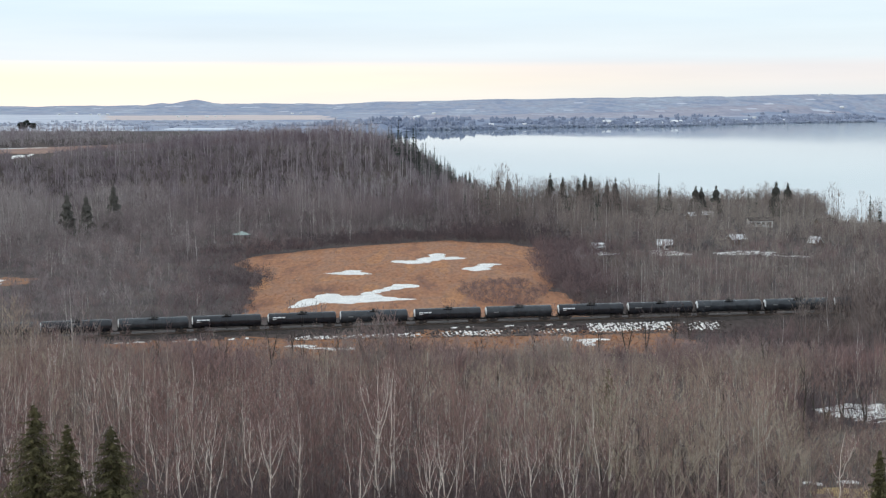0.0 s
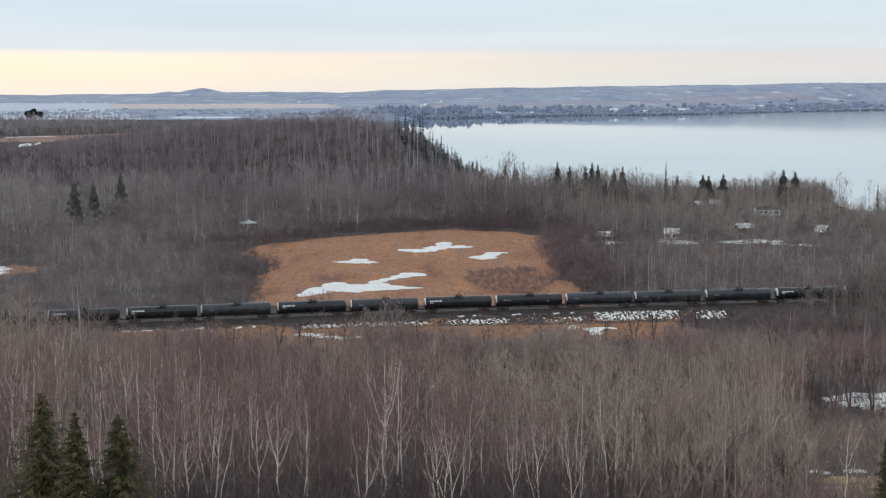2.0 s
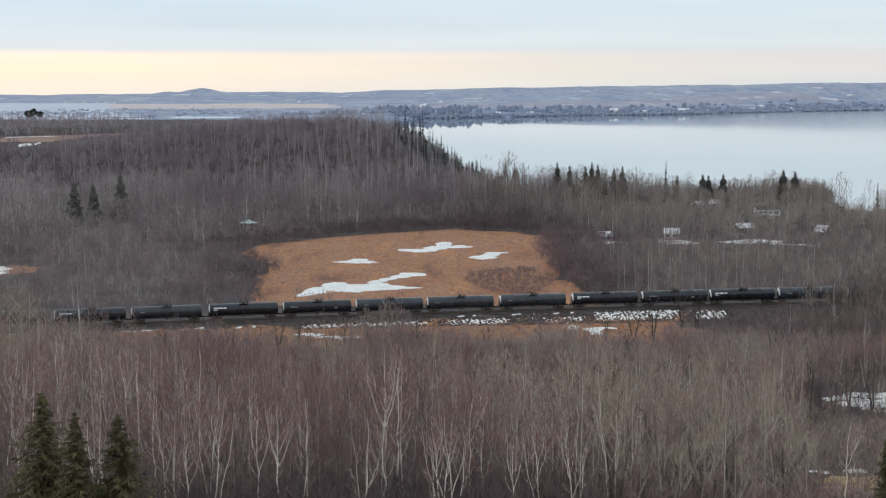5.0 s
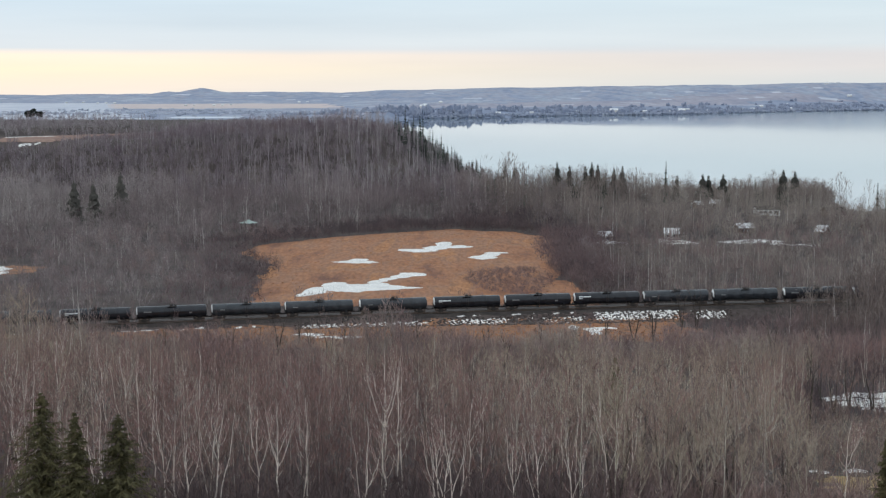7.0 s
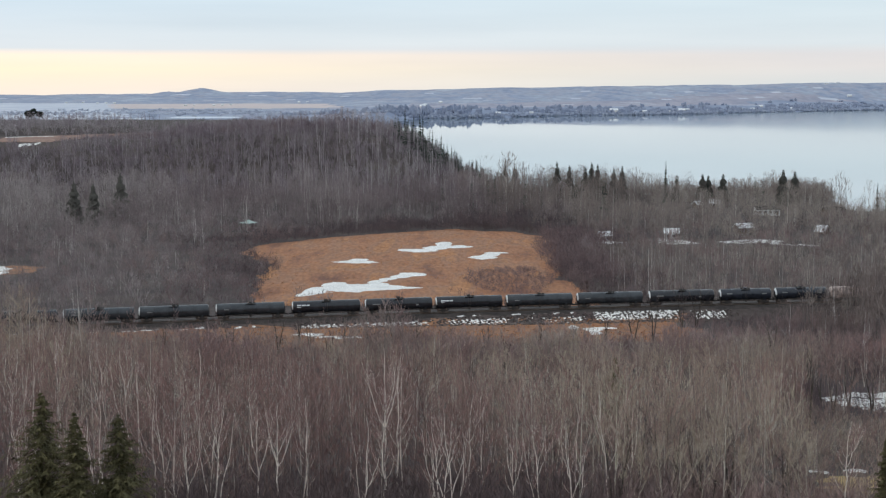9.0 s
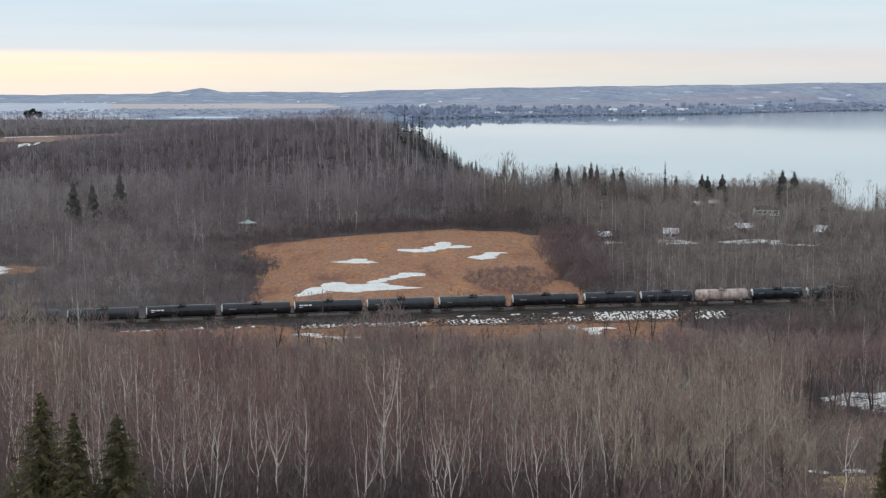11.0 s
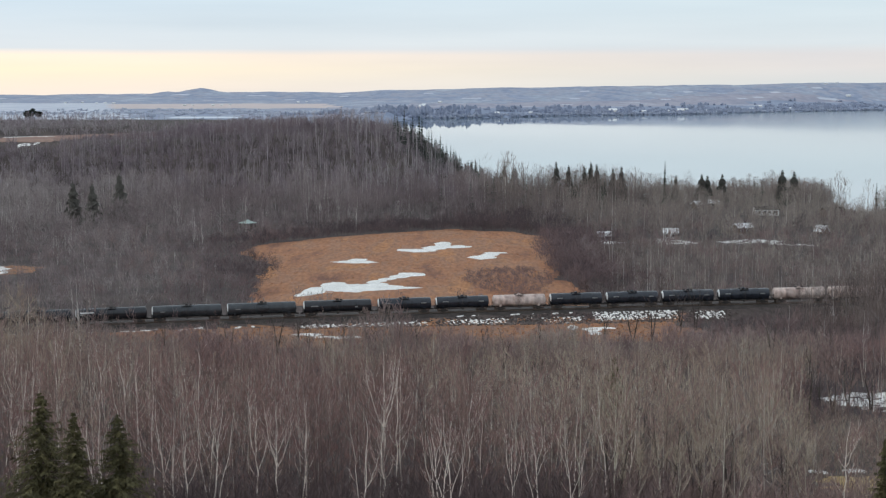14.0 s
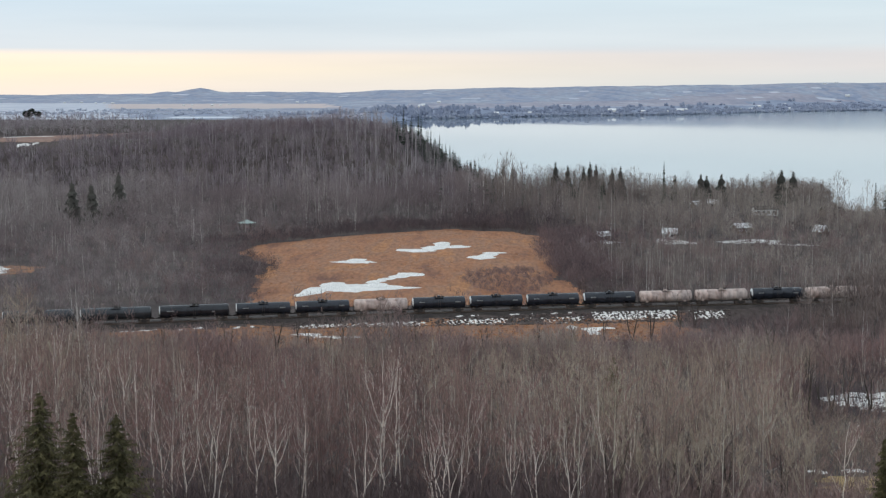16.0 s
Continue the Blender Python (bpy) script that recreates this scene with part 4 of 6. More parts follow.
plant(mid_wood, WILLOW, x, y, np.interp(y, [445, 560, 700, 830], [0.55, 0.7, 0.95, 1.05]), rng, np.clip(np.interp(y, [445, 640, 830], [0.38, 0.40, 0.56]) - 0.14 * step(-150, -95, x) * step(630, 655, y) + rng.normal(0, 0.17, len(x)), 0, 0.85), 0.25)
# thickets under the trees
# the last, shore thickets, have a raised tone for haze and lake glare
for soup, x0, x1, y0, y1, gap, size, base, seed in ((hill_wood, -330, 30, 842, 985, 4.7, 1.35, 0.46, 76), (mid_wood, -260, 20, 430, 842, 6.3, 0.72, 0.62, 77), (lake_wood, 20, 330, 436, 920, 6.9, 0.85, 0.64, 78), (hill_wood, -330, -85, 1020, 1130, 6.0, 1.3, 0.62, 79), (lake_wood, 10, 190, 868, 912, 4.8, 1.3, 0.5, 81)):
    x, y, rng = scatter(x0, x1, y0, y1, gap, seed)
    k = clear_of(x, y) & ~in_marsh(x, y, 1.5) & (ground_z(x, y) > -3.7) & (np.abs(y - rail_y(x)) > 11)
    k &= (x > -160) | (y < 925) | (y > field_far(x) + 6)
    k &= ~np.any([(np.abs(x - hx) < 5.5) & (y > hy - 5) & (y < hy + 6) for hx, hy in HOUSES], axis=0)
    x, y = x[k], y[k]
    plant(soup, THICKET, x, y, np.full(len(x), size) * (1 + 0.34 * wob(x, y, 8, 2.0)), rng, np.clip(base - 0.32 * in_marsh(x, y, 30) - 0.2 * (in_marsh(x, y, 34) & (y > 600) & (x < 40)) - 0.15 * ((x > 15) & (x < 70)) + 0.14 * (x > 105) + 0.14 * ((x < -185) & (y > 840)) + 0.16 * wob(x, y, 9, 4.0) + rng.normal(0, 0.09, len(x)), 0, 0.9), 0.35)
x, y, rng = scatter(-222, -160, 932, 1100, 3.8, 82)
k = ~in_field(x, y) & (y < field_far(x))
plant(hill_wood, THICKET, x[k], y[k], np.full(k.sum(), 0.5), rng, np.clip(0.42 + rng.normal(0, 0.1, k.sum()), 0, 1), 0.35)
lake_wood.build("lakeside_woods", [M_BARK, M_TWIG_LAKE, M_PALE], "brown-grey leafless hardwoods between marsh and lake", "woods")
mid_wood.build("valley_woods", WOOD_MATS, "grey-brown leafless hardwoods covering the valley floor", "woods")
hill_wood.build("hillside_woods", [M_BARK, M_TWIG, M_PALE_HILL], "purple-grey leafless wood of slender stems on the hill", "woods")

# alders and willows along the marsh and the line
brush = Soup()
TALL = [bare_tree(44 + i, 12.0, 14, 18, 0.05, 0.18, 0.22, 0.055, 1 + i % 2, 0, 1.0, 1.5) for i in range(5)]
WIDE = [dome_tree(80 + i, 4.0, 66, 0.075, 0.03, 0.46, 0.48, 0.46, 1, 0.9, 5) for i in range(6)]
x, y, rng = scatter(-330, 330, 425, 700, 4.9, 6)
k = clear_of(x, y) & (in_marsh(x, y, 26) | (rng.rand(len(x)) < 0.35)) & ((np.abs(y - rail_y(x)) > 9))
x, y = x[k], y[k]
plant(brush, WIDE, x, y, np.where(x < 0, 1.0, 1.35) * (1 + 0.40 * wob(x, y, 18, 3.0)), rng, np.clip(np.where(x < 0, 0.48, 0.33) - 0.25 * in_marsh(x, y, 24) * (x < 0) - 0.2 * step(630, 660, y) - 0.14 * (x > 30) * (x < 62) + 0.32 * (1 - 0.7 * (x > 30) * (x < 62)) * wob(x, y, 18, 3.0) + rng.normal(0, 0.08, len(x)), 0, 1), 0.35)
x, y, rng = scatter(14, 330, 880, 932, 4.6, 17)
k = (ground_z(x, y) > -4.1) & (rng.rand(len(x)) < np.interp(x, [150, 200], [1.0, 0.7]))
plant(brush, WIDE, x[k], y[k], np.full(k.sum(), 1.15), rng, np.clip(0.45 + rng.normal(0, 0.15, k.sum()), 0, 1), 0.3)
x, y, rng = scatter(4, 36, 438, 528, 1.6, 7)
k = ((x - 20) / 14) ** 2 + ((y - 488) / 34) ** 2 < 0.9 + 0.35 * wob(x, y, 8)
plant(brush, WIDE, x[k], y[k], np.full(k.sum(), 0.46), rng, rng.uniform(0.2, 0.5, k.sum()), 0.4)
x, y, rng = scatter(-62, 52, 419, 434, 2.7, 85)
k = y - rail_y(x) > 8
plant(brush, WIDE, x[k], y[k], np.full(k.sum(), 0.4), rng, np.clip(0.25 + rng.normal(0, 0.1, k.sum()), 0, 1), 0.4)
x, y, rng = scatter(-110, 110, 336, 376, 2.9, 8)
k = clear_of(x, y) & (y < 371 + 4 * wob(x, y, 9, 5.0))
x, y = x[k], y[k]
plant(brush, BUSH, x, y, np.interp(y, [336, 360, 376], [1.3, 1.05, 0.7]) * (1 - 0.35 * step(-40, -34, x) * step(-18, -24, x)) * (1 + 0.35 * wob(x, y, 8, 2.0)), rng, np.clip(0.78 - 0.06 * step(38, 55, x) + 0.4 * wob(x, y, 14), 0, 1), 0.35)
x, y, rng = scatter(-28, -4, 330, 356, 3.0, 41)
k = ((x + 13) / 9) ** 2 + ((y - 344) / 12) ** 2 < 1
plant(brush, TALL, x[k], y[k], np.interp(np.abs(x[k] + 12), [0, 9], [1.05, 0.7]), rng, np.clip(0.75 + rng.normal(0, 0.12, k.sum()), 0, 1), 0.2)
x, y, rng = scatter(-95, -68, 325, 366, 5.2, 42)
plant(brush, TALL, x, y, np.full(len(x), 0.8), rng, np.clip(0.7 + rng.normal(0, 0.15, len(x)), 0, 1), 0.25)
x, y, rng = scatter(-60, -10, 340, 370, 6.6, 43)
plant(brush, TALL, x, y, np.full(len(x), 0.58), rng, np.clip(0.6 + rng.normal(0, 0.25, len(x)), 0, 1), 0.35)
x, y, rng = scatter(-4, 75, 340, 364, 7.0, 44)
plant(brush, TALL, x, y, np.full(len(x), 0.45), rng, np.clip(0.7 + rng.normal(0, 0.25, len(x)), 0, 1), 0.35)
x, y, rng = scatter(-110, 80, 372, 400, 4.2, 18)
k = clear_of(x, y) & (rng.rand(len(x)) < 0.4 + 0.5 * wob(x, y, 12, 2.0)) & (rail_y(x) - y > 8)
plant(brush, BUSH, x[k], y[k], np.full(k.sum(), 0.45), rng, rng.uniform(0.5, 1, k.sum()), 0.4)
x, y, rng = scatter(12, 62, 380, 412, 1.5, 87)
k = (np.abs(rail_y(x) - y - 6.3) < 2.2) & (wob(x, y, 4, 1.0) > np.where((x > 17) & (x < 38), -0.1, 0.55))
plant(brush, BUSH, x[k], y[k], np.full(k.sum(), 0.36), rng, np.clip(0.42 + rng.normal(0, 0.12, k.sum()), 0, 1), 0.4)
x, y, rng = scatter(60, 125, 372, 402, 3.2, 9)
k = rail_y(x) - y > np.where(x < 74, 11, 6)
x, y = x[k], y[k]
plant(brush, BUSH, x, y, np.interp(x, [60, 80], [0.6, 1.0]), rng, np.clip(0.40 + 0.3 * wob(x, y, 14), 0, 1), 0.35)
for cx_, cy_, rx_, ry_, s_, t_, g_ in ((-63, 513, 9, 15, 0.85, 0.12, 3.0), (45, 556, 12, 84, 1.4, 0.27, 3.5), (42, 503, 8, 24, 0.9, 0.2, 2.6), (22, 712, 26, 52, 1.25, 0.08, 4.8), (128, 566, 26, 18, 1.0, 0.2, 4.4), (-79, 656, 9, 5, 0.8, 0.2, 2.6), (90, 318, 15, 20, 1.1, 0.16, 3.2), (-22, 668, 42, 11, 1.0, 0.06, 3.2)):
    # darker mounds of brush at the marsh's edges and below the line
    x, y, rng = scatter(cx_ - rx_, cx_ + rx_, cy_ - ry_, cy_ + ry_, g_, 71)
    k = (((x - cx_) / rx_) ** 2 + ((y - cy_) / ry_) ** 2 < 1 + 0.4 * wob(x, y, 9, 2.0)) & ~in_marsh(x, y, -4)
    plant(brush, WIDE, x[k], y[k], np.full(k.sum(), s_), rng, np.clip(t_ + rng.normal(0, 0.08, k.sum()), 0, 1), 0.35)
x, y, rng = scatter(-90, 60, 428, 685, 3.3, 80)
k = in_marsh(x, y, 6) & ~in_marsh(x, y, 0.4) & (np.abs(y - rail_y(x)) > 9)
plant(brush, WIDE, x[k], y[k], np.full(k.sum(), 0.75), rng, np.clip(0.14 + rng.normal(0, 0.1, k.sum()), 0, 1), 0.4)
x, y, rng = scatter(-110, 45, 600, 702, 3.1, 86)
k = in_marsh(x, y, 32) & ~in_marsh(x, y, 0.8) & clear_of(x, y)
plant(brush, WIDE, x[k], y[k], np.full(k.sum(), 0.95) * (1 + 0.25 * wob(x[k], y[k], 10, 2.0)), rng, np.clip(0.10 + 0.12 * wob(x[k], y[k], 12, 5.0) + rng.normal(0, 0.06, k.sum()), 0, 1), 0.35)
x, y, rng = scatter(-190, 5, 945, 1005, 5.4, 72)
plant(brush, WIDE, x, y, np.interp(x, [-140, -115], [0.85, 1.35]), rng, np.clip(0.42 + rng.normal(0, 0.08, len(x)), 0, 1), 0.3)
x, y, rng = scatter(60, 90, 262, 302, 2.5, 74)
plant(brush, BUSH, x, y, np.interp(x / y, [0.222, 0.238], [0.8, 0.5]), rng, np.clip(0.2 + rng.normal(0, 0.15, len(x)), 0, 1), 0.4)
brush.build("alder_brush", [M_BARK, M_SHRUB], "dark purple-brown leafless alder and willow brush", "shrubs")

# tufts that break up the marsh
sedge = Soup()
TUFT = []
for i in range(5):
    k_ = Maker(800 + i)
    for j in range(8):
        a_ = (k_.r.uniform(-0.5, 0.5), k_.r.uniform(-0.5, 0.5), 0)
        k_.sliver(a_, (a_[0] + k_.r.uniform(-0.35, 0.35), a_[1] + k_.r.uniform(-0.35, 0.35), k_.r.uniform(0.3, 0.6)), 0.45, 0)
    TUFT.append(k_.arrays())
x, y, rng = scatter(-75, 45, 426, 668, 2.3, 51)
k = in_marsh(x, y, -0.5) & (rng.rand(len(x)) < 0.5 + 0.5 * wob(x, y, 18, 6.0))
SNOWY = ((-26, 478, 14, 13), (-14, 503, 9, 10), (-29, 546, 7.5, 9), (-2, 592, 13, 17), (16, 564, 8, 13), (-37, 462, 5, 13))
for sx_, sy_, rx_, ry_ in SNOWY:
    k &= ((x - sx_) / rx_) ** 2 + ((y - sy_) / ry_) ** 2 > 1
x, y = x[k], y[k]
plant(sedge, TUFT, x, y, np.full(len(x), 0.55), rng, np.clip(0.5 + 0.3 * wob(x, y, 16, 2.0) + rng.normal(0, 0.2, len(x)), 0, 1), 0.4, 0.0)
x, y, rng = scatter(-110, 80, 374, 408, 2.3, 52)
k = in_verge(x, y)
x, y = x[k], y[k]
plant(sedge, TUFT, x, y, np.full(len(x), 0.7), rng, np.clip(0.4 + 0.4 * wob(x, y, 9, 2.0) + rng.normal(0, 0.2, len(x)), 0, 1), 0.5, 0.0)
sedge.build("sedge_tufts", [M_SEDGE], "dry orange-brown sedge and grass tufts", "sedge")

# conifers of the hill's shoulder and the lake shore
far_firs = Soup()
FIR = [spruce(90 + i, 10.0, 13, 8, 0.13 + 0.03 * (i % 3), 0, 1.6, 0.3, 0.1) for i in range(5)]
x, y, rng = scatter(-60, 40, 925, 1000, 5.6, 11)
k = (x > -30) & (rng.rand(len(x)) < step(-36, -14, x)) & (ground_z(x, y) > -3.5)
plant(far_firs, FIR, x[k], y[k], np.full(k.sum(), 1.05), rng, rng.rand(k.sum()), 0.35)
x, y, rng = scatter(5, 300, 780, 925, 11.0, 12)
k = (ground_z(x, y) > -3.6) & (rng.rand(len(x)) < np.interp(x, [70, 95], [0.45, 0.13]))
plant(far_firs, FIR, x[k], y[k], np.interp(x[k], [140, 180], [1.15, 0.8]), rng, rng.rand(k.sum()), 0.3)
far_firs.build("shore_conifers", [M_BARK, M_NEEDLE_FAR], "dark spruces mixed into the lakeside wood", "conifers")


# ---- far shore, a backdrop of distance with haze in its colours ----
def far_shore(x):
    return np.interp(x, [-60, 0, 242, 479, 630, 864, 1063, 1500], [2950, 2975, 3275, 3368, 3570, 3797, 3966, 4250]) - 1050 * step(-60, -190, x)


def far_z(x, y):
    shore = far_shore(x) + 25 * wob(x, y, 300, 2.0)
    ridge = np.interp(x, [-2500, -1110, -850, -800, -765, -740, -712, -685, -640, -493, -300, -169, 26, 350, 594, 1130, 2500], [27, 28, 30, 37, 34, 38, 47, 45, 37, 35, 34, 41, 44, 51, 53, 62, 64])
    ridge = ridge + 1.7 * wob(x, y * 0.1, 90, 1.0) + 0.8 * wob(x, y * 0.1, 30, 3.0)
    slope = 9 * step(shore + 20, shore + 280, y) + 7 * step(shore + 280, np.maximum(4100, shore + 500), y)
    return np.where(y < shore, -6, -3.6 + 3 * step(shore, shore + 40, y) + slope + (ridge - 15.4) * step(np.maximum(4000, shore + 200), 4850, y) - (y - 4850) * 0.05 * (y > 4850))


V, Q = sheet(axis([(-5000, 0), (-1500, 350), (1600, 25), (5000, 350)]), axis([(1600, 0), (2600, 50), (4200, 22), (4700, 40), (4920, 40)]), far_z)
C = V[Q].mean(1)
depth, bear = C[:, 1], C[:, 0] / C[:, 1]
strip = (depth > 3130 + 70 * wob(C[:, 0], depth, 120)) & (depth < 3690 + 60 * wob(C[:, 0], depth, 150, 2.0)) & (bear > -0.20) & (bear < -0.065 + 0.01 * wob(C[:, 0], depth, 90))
# pale and plain: western land whitened in colour for thicker haze
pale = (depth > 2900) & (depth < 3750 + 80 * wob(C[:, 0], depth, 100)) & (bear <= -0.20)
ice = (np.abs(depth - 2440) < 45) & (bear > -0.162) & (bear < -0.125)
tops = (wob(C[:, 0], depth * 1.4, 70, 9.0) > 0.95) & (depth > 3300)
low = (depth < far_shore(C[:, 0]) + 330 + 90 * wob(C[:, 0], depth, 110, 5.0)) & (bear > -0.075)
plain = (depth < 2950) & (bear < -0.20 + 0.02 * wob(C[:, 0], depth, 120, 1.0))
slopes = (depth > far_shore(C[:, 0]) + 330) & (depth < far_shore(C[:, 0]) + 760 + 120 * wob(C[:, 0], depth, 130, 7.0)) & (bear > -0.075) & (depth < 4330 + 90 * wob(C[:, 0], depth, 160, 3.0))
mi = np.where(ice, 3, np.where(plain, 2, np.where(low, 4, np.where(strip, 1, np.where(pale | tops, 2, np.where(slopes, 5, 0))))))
tagged(new("backdrop", mesh_from("backdrop", V, Q, [M_HILL, M_HILLFIELD, M_HILLPALE, M_HILLICE, M_FARSHORE, M_HILLMID], mi, smooth=True)), "blue-grey wooded hills with fields beyond the lake", "hills", kind="structure")

far_wood = Soup()
FARTREE = []
for s in range(5):
    k_ = Maker(200 + s)
    for j in range(4):
        a = k_.r.uniform(0, 6.28)
        p = (math.cos(a) * 9 * k_.r.random(), math.sin(a) * 9 * k_.r.random(), 0)
        hh = k_.r.uniform(7, 11)
        k_.limb([p, (p[0], p[1], hh * 0.6), (p[0] + 0.6, p[1], hh)], [2.2, 3.0, 1.1], 3, 0)
    FARTREE.append(k_.arrays())
rng = np.random.RandomState(21)
x = rng.uniform(-900, 1100, 1400)
y = far_shore(np.maximum(x, -60)) + 10 + np.abs(rng.normal(0, 130, 1400)) - 330 * step(-90, -170, x)
k = wob(x, y, 120, 3.0) > -0.45
x, y = x[k], y[k]
P = np.stack([x, y, far_z(x, y) - 0.5, rng.uniform(0.7, 1.3, len(x)), rng.uniform(0.35, 0.95, len(x)) * (1 + 0.35 * wob(x, y, 130, 4.0)) * np.interp(x, [-300, -60, 150, 400], [0.26, 1.3, 1.15, 0.9]), rng.uniform(0, 6, len(x))], 1)
pick = rng.randint(0, 5, len(x))
# western trees toned paler, haze put into their colour
for i in range(5):
    far_wood.add(FARTREE[i], P[pick == i], rng.uniform(0, 0.6, (pick == i).sum()) + 0.6 * step(-60, -260, P[pick == i, 0]))
x = rng.uniform(-60, 1050, 520)
y = far_shore(x) + 25 * wob(x, far_shore(x), 300, 2.0) + rng.uniform(2, 26, 520)
far_wood.add(FARTREE[2], np.stack([x, y, far_z(x, y) - 0.5, rng.uniform(0.7, 1.2, 520), rng.uniform(0.3, 0.6, 520), rng.uniform(0, 6, 520)], 1), rng.uniform(0.2, 0.8, 520))
x, y = rng.uniform(-700, -70, 260), rng.uniform(2200, 3050, 260)
k = (y > far_shore(x) + 60) & ~((np.abs(y - 2420) < 90) & (x < -290) & (x > -400))
x, y = x[k], y[k]
far_wood.add(FARTREE[1], np.stack([x, y, far_z(x, y) - 0.5, rng.uniform(0.35, 0.8, len(x)), rng.uniform(0.22, 0.5, len(x)), rng.uniform(0, 6, len(x))], 1), rng.uniform(0.82, 1, len(x)))
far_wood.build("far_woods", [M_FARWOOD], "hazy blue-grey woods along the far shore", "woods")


# ---- the railway ----
def rail_strip(name, profile, mat, label, category, x0=-420, x1=420, gap=4.0):
    """Sweeps a cross-section (off, up) along the line."""
    X = np.arange(x0, x1 + 0.1, gap)
    n = len(profile)
    V = np.array([[(x, rail_y(x) + o, rail_z(x) + u) for o, u in profile] for x in X]).reshape(-1, 3)
    Q = [(i * n + j, i * n + (j + 1) % n, (i + 1) * n + (j + 1) % n, (i + 1) * n + j) for i in range(len(X) - 1) for j in range(n)]
    return tagged(new(name, mesh_from(name, V, Q, [mat])), label, category, kind="structure")


rail_strip("ballast", [(-3.6, -0.9), (-2.3, -0.26), (2.3, -0.26), (3.2, -0.5), (8.5, -0.6), (10.5, -1.6), (8, -2.4), (-3, -1.6)], M_BALLAST, "grey crushed-stone track bed", "track bed")
for o in (-0.755, 0.755):
    rail_strip("rail", [(o - 0.07, -0.17), (o - 0.02, -0.15), (o - 0.036, -0.03), (o - 0.03, 0), (o + 0.03, 0), (o + 0.036, -0.03), (o + 0.02, -0.15), (o + 0.07, -0.17)], M_RAIL, "worn steel rail", "rail")
ties = Soup()
tie = (np.array([(sx * 0.11, sy * 1.28, sz) for sx in (-1, 1) for sy in (-1, 1) for sz in (-0.3, -0.172)], float),
       np.array([(0, 1, 3), (0, 3, 2), (4, 6, 7), (4, 7, 5), (0, 4, 5), (0, 5, 1), (2, 3, 7), (2, 7, 6), (1, 5, 7), (1, 7, 3)]), np.zeros(10, int))
X = np.arange(-400, 400, 0.56)
ties.add(tie, np.stack([X, rail_y(X), rail_z(X), X * 0 + 1, X * 0 + 1, np.full(len(X), 0.14)], 1), X * 0)
ties.build("railway_sleepers", [M_TIE], "dark creosoted wooden sleepers", "sleepers")


# ---- tank cars ----
def lathe(profile, n=28):
    """A shape turned round the x axis from (x, radius) pairs."""
    bm = bmesh.new()
    rings = []
    for x, r in profile:
        rings.append([bm.verts.new((x, r * math.cos(2 * math.pi * k / n), r * math.sin(2 * math.pi * k / n))) for k in range(n)])
    for a, b in zip(rings, rings[1:]):
        for k in range(n):
            bm.faces.new((a[k], a[(k + 1) % n], b[(k + 1) % n], b[k]))
    bm.faces.new(rings[0])
    bm.faces.new(list(reversed(rings[-1])))
    bmesh.ops.recalc_face_normals(bm, faces=bm.faces)
    return bm


